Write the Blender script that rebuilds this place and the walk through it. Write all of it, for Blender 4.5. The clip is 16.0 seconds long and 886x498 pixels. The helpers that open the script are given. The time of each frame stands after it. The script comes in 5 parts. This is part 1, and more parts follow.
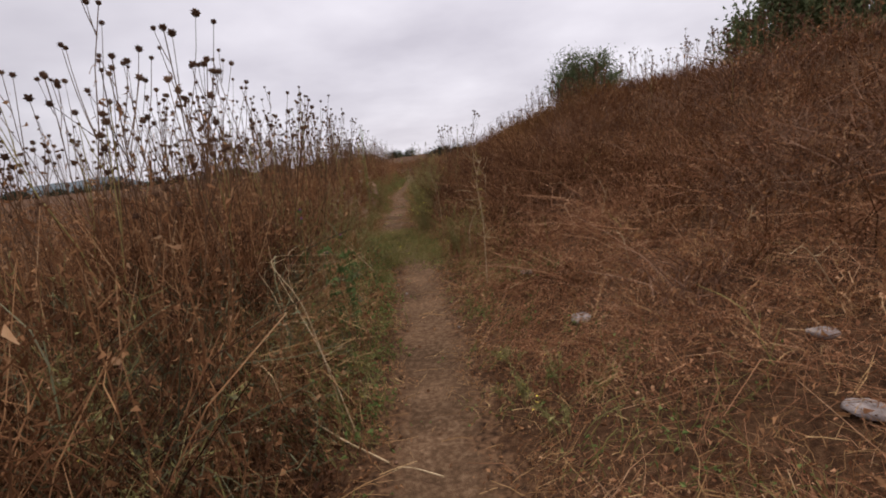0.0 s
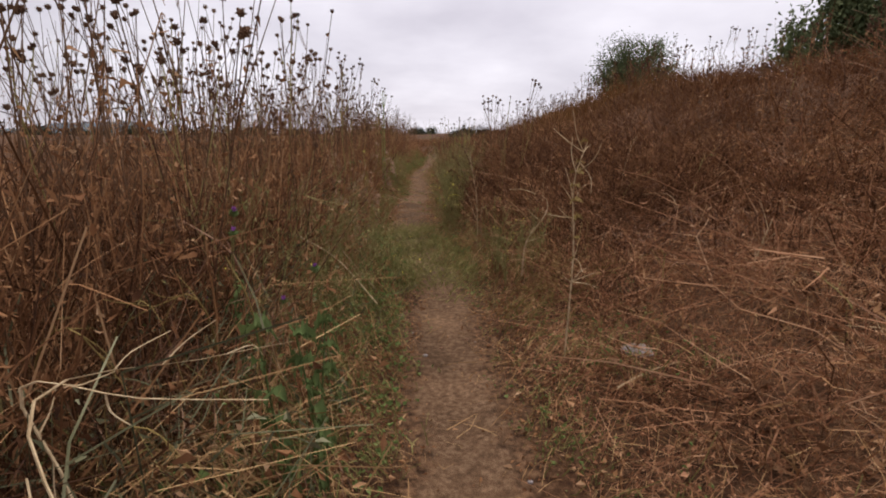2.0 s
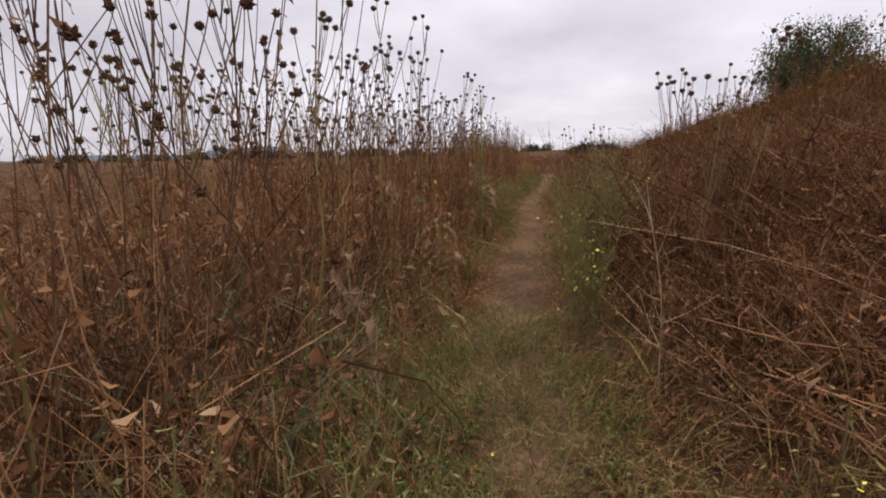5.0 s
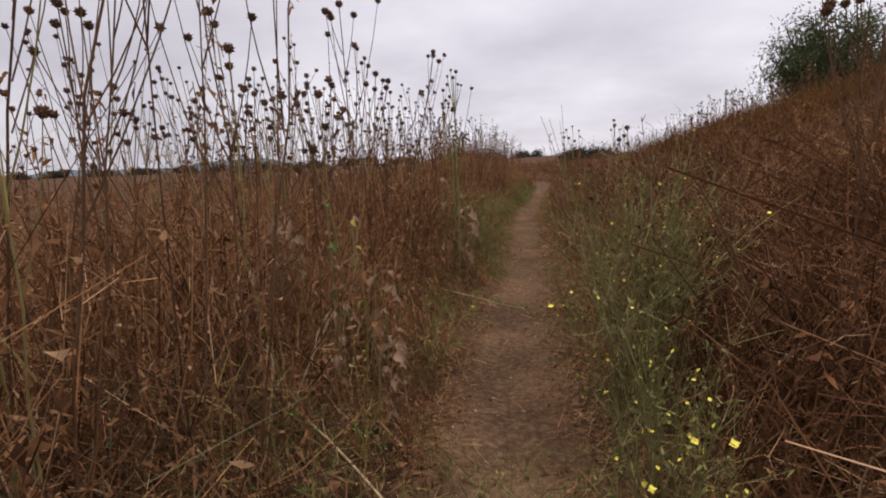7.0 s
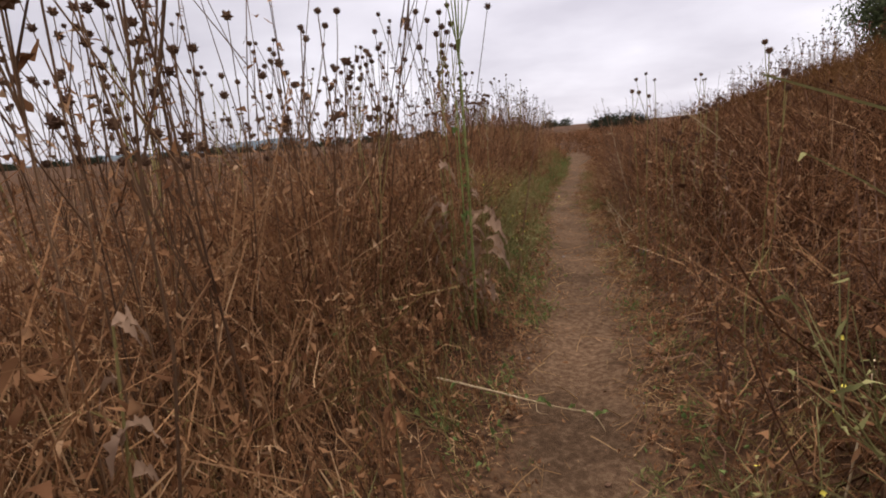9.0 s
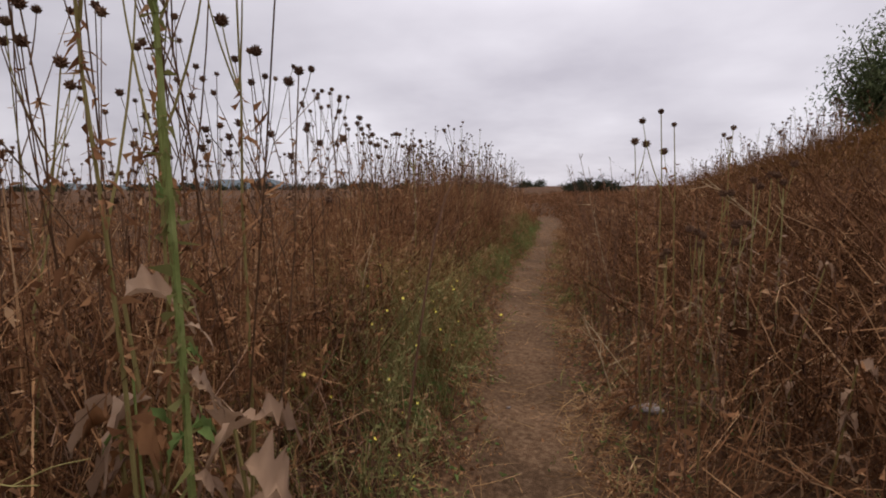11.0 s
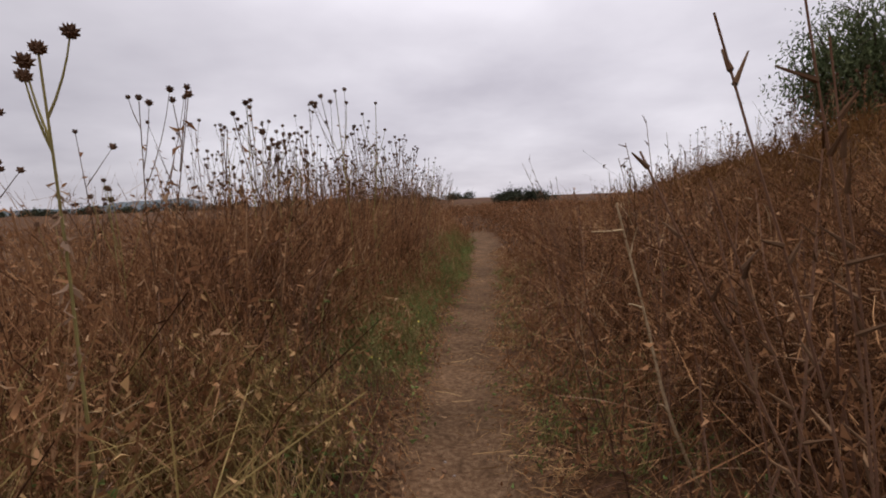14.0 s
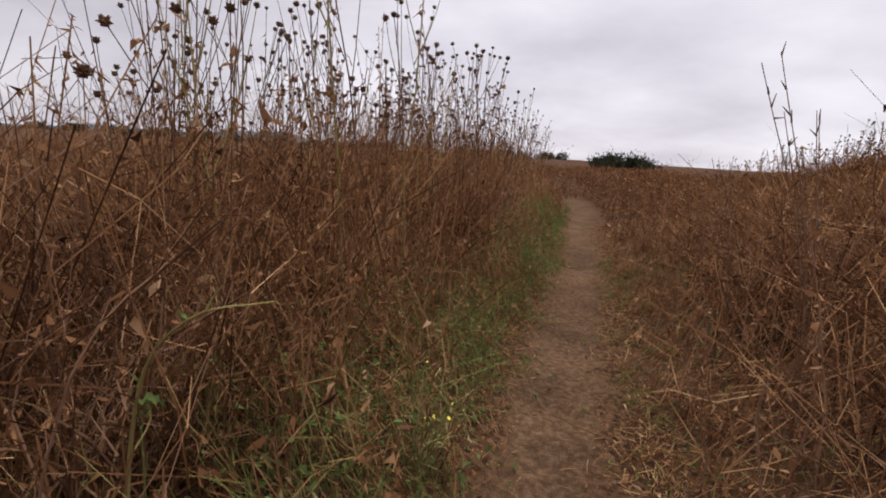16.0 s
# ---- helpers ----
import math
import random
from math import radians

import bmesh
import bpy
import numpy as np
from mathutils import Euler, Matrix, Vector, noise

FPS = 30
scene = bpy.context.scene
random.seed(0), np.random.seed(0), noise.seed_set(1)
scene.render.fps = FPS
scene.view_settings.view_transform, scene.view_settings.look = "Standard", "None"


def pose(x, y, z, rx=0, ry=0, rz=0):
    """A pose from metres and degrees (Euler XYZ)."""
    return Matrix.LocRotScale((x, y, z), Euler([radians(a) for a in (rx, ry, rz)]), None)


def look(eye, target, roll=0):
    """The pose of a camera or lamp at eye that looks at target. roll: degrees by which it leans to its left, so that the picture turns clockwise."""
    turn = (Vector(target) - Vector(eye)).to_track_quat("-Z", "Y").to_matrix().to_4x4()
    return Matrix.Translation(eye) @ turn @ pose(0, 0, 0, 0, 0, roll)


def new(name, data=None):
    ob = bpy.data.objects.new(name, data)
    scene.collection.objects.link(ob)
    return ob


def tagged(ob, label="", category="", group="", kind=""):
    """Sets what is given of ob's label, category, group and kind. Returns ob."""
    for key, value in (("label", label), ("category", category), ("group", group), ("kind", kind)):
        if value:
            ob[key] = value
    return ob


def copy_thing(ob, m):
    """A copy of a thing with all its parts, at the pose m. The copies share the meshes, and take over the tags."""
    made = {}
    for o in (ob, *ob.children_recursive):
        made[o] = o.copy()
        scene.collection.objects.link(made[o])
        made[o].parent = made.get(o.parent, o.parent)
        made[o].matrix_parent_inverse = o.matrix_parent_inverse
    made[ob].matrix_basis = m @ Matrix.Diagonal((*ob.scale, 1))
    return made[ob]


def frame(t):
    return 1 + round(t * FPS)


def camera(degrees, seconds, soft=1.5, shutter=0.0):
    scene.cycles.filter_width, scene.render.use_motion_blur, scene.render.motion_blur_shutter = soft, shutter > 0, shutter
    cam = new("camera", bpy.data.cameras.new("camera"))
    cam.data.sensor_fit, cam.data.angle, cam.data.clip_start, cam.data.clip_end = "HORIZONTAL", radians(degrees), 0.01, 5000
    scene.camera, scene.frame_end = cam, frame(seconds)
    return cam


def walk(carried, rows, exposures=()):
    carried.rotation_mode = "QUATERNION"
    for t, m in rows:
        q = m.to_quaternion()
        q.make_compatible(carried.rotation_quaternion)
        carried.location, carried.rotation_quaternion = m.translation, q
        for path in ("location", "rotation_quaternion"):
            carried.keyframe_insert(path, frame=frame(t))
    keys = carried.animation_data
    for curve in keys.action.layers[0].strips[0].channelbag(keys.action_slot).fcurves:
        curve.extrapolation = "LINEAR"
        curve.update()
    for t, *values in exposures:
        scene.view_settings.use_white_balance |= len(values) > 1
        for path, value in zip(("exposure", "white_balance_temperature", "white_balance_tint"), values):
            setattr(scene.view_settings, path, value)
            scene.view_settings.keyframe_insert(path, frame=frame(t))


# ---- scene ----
# ---- camera ----
PATH = [
    (0.0, 0.000, 0.000, 1.450, 79.00, 6.00, -5.00),
    (0.5, 0.017, 0.633, 1.403, 77.92, 6.11, -3.89),
    (1.0, -0.003, 1.271, 1.398, 76.69, 2.40, -0.34),
    (1.5, -0.045, 1.793, 1.378, 77.82, -0.44, -8.21),
    (2.0, -0.115, 2.211, 1.405, 76.99, -0.16, -2.59),
    (2.5, -0.168, 2.719, 1.385, 77.97, 0.63, -1.12),
    (3.0, -0.069, 3.283, 1.360, 79.67, 3.18, 5.71),
    (3.5, -0.100, 3.814, 1.342, 80.32, 2.02, 20.77),
    (4.0, -0.044, 4.437, 1.354, 79.26, 2.97, 12.51),
    (6.5, -0.152, 7.259, 1.416, 79.40, 0.95, 9.28),
    (7.0, -0.141, 7.830, 1.409, 79.90, 2.35, 9.13),
    (7.5, -0.264, 8.464, 1.390, 78.67, 2.00, 6.04),
    (8.0, -0.323, 9.007, 1.341, 75.85, 5.06, 7.23),
    (8.5, -0.347, 9.541, 1.369, 76.13, 4.64, 11.78),
    (11.0, -0.147, 12.443, 1.417, 82.90, 0.35, 9.52),
    (11.5, -0.236, 12.952, 1.404, 82.30, 2.56, -1.58),
    (12.0, -0.207, 13.392, 1.388, 81.17, 2.36, -6.18),
    (12.5, -0.136, 13.987, 1.386, 78.93, 2.49, -4.08),
    (13.0, -0.128, 14.621, 1.379, 78.25, 0.98, -5.03),
    (13.5, -0.147, 15.193, 1.423, 81.75, 4.71, 2.51),
    (14.0, -0.160, 15.875, 1.374, 84.27, 2.10, 1.59),
    (14.5, -0.145, 16.570, 1.329, 81.58, 3.85, -0.82),
    (15.0, -0.242, 17.261, 1.322, 77.86, -4.33, 2.59),
    (15.5, -0.252, 17.851, 1.283, 80.24, -5.84, 5.37),
    (16.0, -0.263, 18.413, 1.284, 79.00, -3.53, 11.76),
]
cam = camera(82.9, 16.0, soft=1.9)
EXPOSURE = [(0.0, 0.0), (1.0, 0.15), (2.0, 0.15), (3.0, 0.1), (3.5, -0.05), (4.0, 0.1), (6.5, 0.1), (7.0, 0.0), (7.5, 0.15), (8.0, 0.33), (8.5, 0.28),
            (11.0, -0.13), (12.0, -0.05), (12.5, 0.12), (13.0, 0.08), (13.5, -0.1), (14.0, -0.15), (14.5, -0.15), (15.0, 0.03), (15.5, -0.04), (16.0, 0.03)]
walk(cam, [(t, pose(x, y, z, a, b, c)) for t, x, y, z, a, b, c in PATH], EXPOSURE)

# ---- sky and sun: an overcast day, brightest ahead ----
SUN_EL, SUN_AZ = radians(70), radians(8)
world = bpy.data.worlds.new("sky")
scene.world = world
world.use_nodes = True
wt = world.node_tree
wt.nodes.clear()


def wnode(kind, operation="", use_clamp=False):
    n = wt.nodes.new(kind)
    if operation:
        n.operation = operation
    if use_clamp:
        n.use_clamp = True
    return n


def build_world():
    link = wt.links.new
    out = wnode("ShaderNodeOutputWorld")
    sky = wnode("ShaderNodeTexSky")
    sky.sky_type, sky.sun_disc = "NISHITA", False
    sky.sun_elevation, sky.sun_rotation = SUN_EL, SUN_AZ
    bg_sky = wnode("ShaderNodeBackground")
    bg_sky.inputs["Strength"].default_value = 0.08
    link(sky.outputs[0], bg_sky.inputs["Color"])
    co = wnode("ShaderNodeTexCoord")
    sep = wnode("ShaderNodeSeparateXYZ")
    link(co.outputs["Generated"], sep.inputs[0])
    lift = wnode("ShaderNodeMath", operation="ADD")
    lift.inputs[1].default_value = 0.22
    top = wnode("ShaderNodeMath", operation="MAXIMUM")
    top.inputs[1].default_value = 0.0
    link(sep.outputs["Z"], top.inputs[0])
    link(top.outputs[0], lift.inputs[0])
    div = wnode("ShaderNodeVectorMath", operation="DIVIDE")
    comb = wnode("ShaderNodeCombineXYZ")
    for i in range(3):
        link(lift.outputs[0], comb.inputs[i])
    link(co.outputs["Generated"], div.inputs[0])
    link(comb.outputs[0], div.inputs[1])
    noise_n = wnode("ShaderNodeTexNoise")
    noise_n.inputs["Scale"].default_value = 0.9
    noise_n.inputs["Detail"].default_value = 5
    noise_n.inputs["Roughness"].default_value = 0.5
    link(div.outputs[0], noise_n.inputs["Vector"])
    ramp = wnode("ShaderNodeValToRGB")
    ramp.color_ramp.elements[0].position, ramp.color_ramp.elements[0].color = 0.34, (0.58, 0.545, 0.615, 1)
    ramp.color_ramp.elements[1].position, ramp.color_ramp.elements[1].color = 0.66, (0.86, 0.82, 0.89, 1)
    link(noise_n.outputs["Fac"], ramp.inputs[0])
    # the cloud is thinner and brighter towards the sun
    dot = wnode("ShaderNodeVectorMath", operation="DOT_PRODUCT")
    dot.inputs[1].default_value = (math.sin(SUN_AZ) * math.cos(0.36), math.cos(SUN_AZ) * math.cos(0.36), math.sin(0.36))
    link(co.outputs["Generated"], dot.inputs[0])
    glow = wnode("ShaderNodeMapRange")
    glow.inputs["From Min"].default_value = 0.7
    glow.inputs["To Min"].default_value = 0.92
    glow.inputs["To Max"].default_value = 1.16
    link(dot.outputs["Value"], glow.inputs["Value"])
    bg = wnode("ShaderNodeBackground")
    link(ramp.outputs[0], bg.inputs["Color"])
    # an overcast sky grows brighter towards the zenith
    high = wnode("ShaderNodeMath", operation="SUBTRACT", use_clamp=True)
    high.inputs[1].default_value = 0.3
    link(sep.outputs["Z"], high.inputs[0])
    rise = wnode("ShaderNodeMath", operation="MULTIPLY_ADD")
    rise.inputs[1].default_value, rise.inputs[2].default_value = 1.9, 1.0
    link(high.outputs[0], rise.inputs[0])
    both = wnode("ShaderNodeMath", operation="MULTIPLY")
    link(rise.outputs[0], both.inputs[0])
    link(glow.outputs[0], both.inputs[1])
    link(both.outputs[0], bg.inputs["Strength"])
    mix = wnode("ShaderNodeMixShader")
    mix.inputs[0].default_value = 0.93
    link(bg_sky.outputs[0], mix.inputs[1])
    link(bg.outputs[0], mix.inputs[2])
    link(mix.outputs[0], out.inputs["Surface"])


build_world()
sun = new("sun", bpy.data.lights.new("sun", "SUN"))
sun.data.energy, sun.data.angle, sun.data.color = 2.1, radians(22), (1.0, 0.94, 0.85)
sun.matrix_world = look((0, 0, 30), (-math.sin(SUN_AZ) * 30, -math.cos(SUN_AZ) * 30, 30 - 30 * math.tan(SUN_EL)))


# ---- materials ----
def material(name, colours, rough=0.9, scale=2.2, island=True, bump=0.0, detail=0.5, spec=0.04, thin=0.0):
    """Colours run dark to light; each loose piece takes its own, with a grain over it."""
    m = bpy.data.materials.new(name)
    m.use_nodes = True
    t = m.node_tree
    b = t.nodes["Principled BSDF"]
    b.inputs["Roughness"].default_value = rough
    b.inputs["Specular IOR Level"].default_value = spec
    ramp = t.nodes.new("ShaderNodeValToRGB")
    els = ramp.color_ramp.elements
    while len(els) < len(colours):
        els.new(0.5)
    for i, c in enumerate(colours):
        els[i].position = i / (len(colours) - 1)
        els[i].color = (*c, 1)
    co = t.nodes.new("ShaderNodeTexCoord")
    nz = t.nodes.new("ShaderNodeTexNoise")
    nz.inputs["Scale"].default_value = scale
    nz.inputs["Detail"].default_value = 8
    nz.inputs["Roughness"].default_value = 0.65
    t.links.new(co.outputs["Object"], nz.inputs["Vector"])
    if island:
        geo = t.nodes.new("ShaderNodeNewGeometry")
        mx = t.nodes.new("ShaderNodeMix")
        mx.inputs["Factor"].default_value = detail
        t.links.new(geo.outputs["Random Per Island"], mx.inputs["A"])
        wide = t.nodes.new("ShaderNodeMapRange")
        wide.inputs["From Min"].default_value = 0.33
        wide.inputs["From Max"].default_value = 0.70
        t.links.new(nz.outputs["Fac"], wide.inputs["Value"])
        t.links.new(wide.outputs["Result"], mx.inputs["B"])
        t.links.new(mx.outputs["Result"], ramp.inputs[0])
    else:
        rng = t.nodes.new("ShaderNodeMapRange")
        rng.inputs["From Min"].default_value = 0.3
        rng.inputs["From Max"].default_value = 0.7
        t.links.new(nz.outputs["Fac"], rng.inputs["Value"])
        t.links.new(rng.outputs["Result"], ramp.inputs[0])
    t.links.new(ramp.outputs[0], b.inputs["Base Color"])
    if thin:
        tl = t.nodes.new("ShaderNodeBsdfTranslucent")
        t.links.new(ramp.outputs[0], tl.inputs["Color"])
        ms = t.nodes.new("ShaderNodeMixShader")
        ms.inputs[0].default_value = thin
        t.links.new(b.outputs[0], ms.inputs[1])
        t.links.new(tl.outputs[0], ms.inputs[2])
        t.links.new(ms.outputs[0], t.nodes["Material Output"].inputs["Surface"])
    if bump:
        bp = t.nodes.new("ShaderNodeBump")
        bp.inputs["Strength"].default_value = bump
        bp.inputs["Distance"].default_value = 0.02
        nz2 = t.nodes.new("ShaderNodeTexNoise")
        nz2.inputs["Scale"].default_value = scale * 5
        nz2.inputs["Detail"].default_value = 5
        t.links.new(co.outputs["Object"], nz2.inputs["Vector"])
        t.links.new(nz2.outputs["Fac"], bp.inputs["Height"])
        t.links.new(bp.outputs[0], b.inputs["Normal"])
    return m


def soil_material(name, a, b_, c, big=0.8, fine=26.0, relief=0.9):
    """Earth in patches of three colours at two scales, with crumbs in relief."""
    m = material(name, (a, b_, c), 0.95, fine, island=False, bump=relief)
    t = m.node_tree
    bs = t.nodes["Principled BSDF"]
    ramp = [n for n in t.nodes if n.bl_idname == "ShaderNodeValToRGB"][0]
    co = [n for n in t.nodes if n.bl_idname == "ShaderNodeTexCoord"][0]
    nz = t.nodes.new("ShaderNodeTexNoise")
    nz.inputs["Scale"].default_value = big
    nz.inputs["Detail"].default_value = 6
    t.links.new(co.outputs["Object"], nz.inputs["Vector"])
    rr = t.nodes.new("ShaderNodeMapRange")
    rr.inputs["From Min"].default_value = 0.35
    rr.inputs["From Max"].default_value = 0.68
    rr.inputs["To Min"].default_value = 0.7
    rr.inputs["To Max"].default_value = 1.3
    t.links.new(nz.outputs["Fac"], rr.inputs["Value"])
    mx = t.nodes.new("ShaderNodeVectorMath")
    mx.operation = "SCALE"
    t.links.new(ramp.outputs[0], mx.inputs[0])
    t.links.new(rr.outputs["Result"], mx.inputs["Scale"])
    t.links.new(mx.outputs[0], bs.inputs["Base Color"])
    return m


M_GROUND = soil_material("leaf_litter_earth", (0.028, 0.015, 0.009), (0.075, 0.038, 0.02), (0.15, 0.084, 0.045))
M_PATH = soil_material("reddish_path_earth", (0.056, 0.032, 0.018), (0.106, 0.062, 0.035), (0.19, 0.12, 0.072), 1.6, 30.0, 0.7)


def blend_path_border():
    """Towards its borders the bare earth gives way, in ragged patches, to littered ground."""
    t = M_PATH.node_tree
    bs = t.nodes["Principled BSDF"]
    bare = bs.inputs["Base Color"].links[0].from_socket
    co = [n for n in t.nodes if n.bl_idname == "ShaderNodeTexCoord"][0]
    at = t.nodes.new("ShaderNodeAttribute")
    at.attribute_name = "border"
    total = at.outputs["Fac"]
    for scale, size in ((5.0, 0.9), (38.0, 0.6)):
        nz = t.nodes.new("ShaderNodeTexNoise")
        nz.inputs["Scale"].default_value = scale
        nz.inputs["Detail"].default_value = 6
        t.links.new(co.outputs["Object"], nz.inputs["Vector"])
        ma = t.nodes.new("ShaderNodeMath")
        ma.operation = "MULTIPLY_ADD"
        ma.inputs[1].default_value = size
        t.links.new(nz.outputs["Fac"], ma.inputs[0])
        t.links.new(total, ma.inputs[2])
        total = ma.outputs[0]
    rr = t.nodes.new("ShaderNodeMapRange")
    rr.inputs["From Min"].default_value = 1.12
    rr.inputs["From Max"].default_value = 1.42
    t.links.new(total, rr.inputs["Value"])
    nz = t.nodes.new("ShaderNodeTexNoise")
    nz.inputs["Scale"].default_value = 26.0
    nz.inputs["Detail"].default_value = 8
    t.links.new(co.outputs["Object"], nz.inputs["Vector"])
    ramp = t.nodes.new("ShaderNodeValToRGB")
    ramp.color_ramp.elements[0].position, ramp.color_ramp.elements[0].color = 0.35, (0.028, 0.015, 0.009, 1)
    ramp.color_ramp.elements[1].position, ramp.color_ramp.elements[1].color = 0.68, (0.16, 0.088, 0.047, 1)
    t.links.new(nz.outputs["Fac"], ramp.inputs[0])
    mx = t.nodes.new("ShaderNodeMix")
    mx.data_type = "RGBA"
    t.links.new(rr.outputs["Result"], mx.inputs[0])
    t.links.new(bare, mx.inputs[6])
    t.links.new(ramp.outputs[0], mx.inputs[7])
    t.links.new(mx.outputs[2], bs.inputs["Base Color"])


blend_path_border()
M_STALK = material("dry_brown_stalk", ((0.045, 0.022, 0.011), (0.20, 0.097, 0.045), (0.345, 0.186, 0.087), (0.60, 0.42, 0.24)), detail=0.38)
M_GREY = material("weathered_grey_stalk", ((0.052, 0.029, 0.020), (0.19, 0.106, 0.066), (0.34, 0.212, 0.138)), detail=0.38)
M_HILL = material("rusty_dry_weed", ((0.024, 0.010, 0.005), (0.092, 0.040, 0.018), (0.16, 0.072, 0.031), (0.33, 0.18, 0.085)), thin=0.2, detail=0.38)
M_GOLD = material("golden_dry_weed", ((0.03, 0.014, 0.005), (0.108, 0.051, 0.018), (0.185, 0.092, 0.033), (0.36, 0.21, 0.095)), thin=0.2, detail=0.38)
M_LEAF = material("withered_leaf", ((0.042, 0.020, 0.010), (0.19, 0.088, 0.042), (0.335, 0.174, 0.083), (0.57, 0.40, 0.24)), thin=0.3, detail=0.38)
M_RUST = material("matted_rusty_grass", ((0.06, 0.026, 0.013), (0.205, 0.093, 0.047), (0.375, 0.195, 0.105), (0.55, 0.37, 0.22)), thin=0.15, detail=0.38)
M_YSTEM = material("yellow_green_stem", ((0.16, 0.14, 0.05), (0.28, 0.25, 0.10), (0.40, 0.35, 0.17)), island=False, scale=16)
M_SAGE = material("grey_green_stem", ((0.04, 0.04, 0.022), (0.12, 0.115, 0.062), (0.28, 0.265, 0.16)), thin=0.15)
M_STRAW = material("pale_straw", ((0.11, 0.055, 0.024), (0.30, 0.175, 0.078), (0.52, 0.36, 0.18)))
M_OLIVE = material("olive_straw", ((0.085, 0.055, 0.02), (0.20, 0.14, 0.05), (0.39, 0.29, 0.125)), thin=0.15)
M_PALE = material("bleached_stalk", ((0.24, 0.165, 0.09), (0.42, 0.31, 0.18), (0.58, 0.46, 0.29)), island=False, scale=25)
M_GREEN = material("weed_green", ((0.08, 0.075, 0.024), (0.18, 0.17, 0.058), (0.34, 0.29, 0.12)), thin=0.2)
M_LEAFGREEN = material("fresh_leaf_green", ((0.065, 0.10, 0.03), (0.13, 0.18, 0.056), (0.24, 0.28, 0.10)), thin=0.3)
M_THSTEM = material("thistle_stem_brown", ((0.045, 0.026, 0.018), (0.13, 0.075, 0.042), (0.28, 0.17, 0.095)))
M_THGREEN = material("thistle_stem_olive", ((0.13, 0.10, 0.035), (0.24, 0.20, 0.075), (0.34, 0.28, 0.12)))
M_FRESH = material("thistle_stem_green", ((0.14, 0.17, 0.05), (0.23, 0.27, 0.085), (0.30, 0.33, 0.12)), island=False, scale=14)
M_HEAD = material("thistle_head_brown", ((0.045, 0.025, 0.017), (0.115, 0.066, 0.042), (0.24, 0.145, 0.085)))
M_PURPLE = material("purple_floret", ((0.24, 0.07, 0.28), (0.40, 0.15, 0.46)))
M_YELLOW = material("yellow_petal", ((0.70, 0.58, 0.06), (0.85, 0.74, 0.16)))
M_BARK = material("grey_brown_bark", ((0.05, 0.035, 0.025), (0.12, 0.09, 0.07)), island=False, scale=6, bump=0.6)
M_TREE = material("tree_foliage", ((0.042, 0.056, 0.027), (0.10, 0.123, 0.056), (0.22, 0.245, 0.122)), scale=1.0, thin=0.25)
M_STONE = material("pale_stone", ((0.13, 0.10, 0.088), (0.33, 0.285, 0.265)), island=False, scale=20, bump=0.5)
M_CLOD = material("earth_clod", ((0.10, 0.055, 0.035), (0.22, 0.125, 0.078)), island=False, scale=20, bump=0.5)
M_YLEAF = material("yellowing_leaf", ((0.25, 0.20, 0.05), (0.42, 0.36, 0.09), (0.55, 0.48, 0.16)), thin=0.3)
M_MUST = material("mustard_green", ((0.12, 0.115, 0.042), (0.23, 0.21, 0.082), (0.42, 0.36, 0.17)), thin=0.2)
M_PALELEAF = material("bleached_leaf", ((0.13, 0.075, 0.045), (0.31, 0.20, 0.13), (0.54, 0.40, 0.285)), thin=0.3)
# dead brush with the shade deep among the weeds put into its base colour
M_SHADEBRUSH = material("shade_toned_dead_brush", ((0.018, 0.010, 0.008), (0.068, 0.031, 0.016), (0.175, 0.083, 0.038), (0.33, 0.185, 0.092)), thin=0.1)
M_SHRUB = material("far_shrub", ((0.025, 0.03, 0.018), (0.06, 0.065, 0.04)), scale=1.0)
# woodland colour shifted to blue-grey to stand for distance haze
M_HAZEHILL = material("far_hill_with_haze", ((0.075, 0.09, 0.10), (0.12, 0.14, 0.155)), island=False, scale=0.02)
M_DEEPGREEN = material("dark_leaf_green", ((0.055, 0.075, 0.026), (0.11, 0.15, 0.052), (0.20, 0.24, 0.095)), thin=0.25)


# ---- mesh helpers ----
RNG = np.random.default_rng(7)


def rand(n, a=0.0, b=1.0):
    return RNG.uniform(a, b, n)


def mesh_object(name, verts, faces, mat, parent=None, label="", smooth=False):
    """verts (n, 3), faces (m, 3 or 4) arrays, linked as one mesh object."""
    me = bpy.data.meshes.new(name)
    k = faces.shape[1]
    me.vertices.add(len(verts))
    me.vertices.foreach_set("co", np.ascontiguousarray(verts, dtype=np.float32).ravel())
    me.loops.add(faces.size)
    me.loops.foreach_set("vertex_index", np.ascontiguousarray(faces, dtype=np.int32).ravel())
    me.polygons.add(len(faces))
    me.polygons.foreach_set("loop_start", np.arange(0, faces.size, k, dtype=np.int32))
    me.polygons.foreach_set("use_smooth", np.full(len(faces), smooth))
    me.update(calc_edges=True)
    me.materials.append(mat)
    ob = new(name, me)
    if parent is not None:
        ob.parent = parent
    if label:
        tagged(ob, label)
    return ob


def join(*pairs):
    """Several (verts, faces) into one."""
    vs, fs, n = [], [], 0
    for v, f in pairs:
        if f.shape[1] == 3:
            f = np.concatenate([f, f[:, 2:3]], 1)
        vs.append(v)
        fs.append(f + n)
        n += len(v)
    return np.concatenate(vs), np.concatenate(fs)


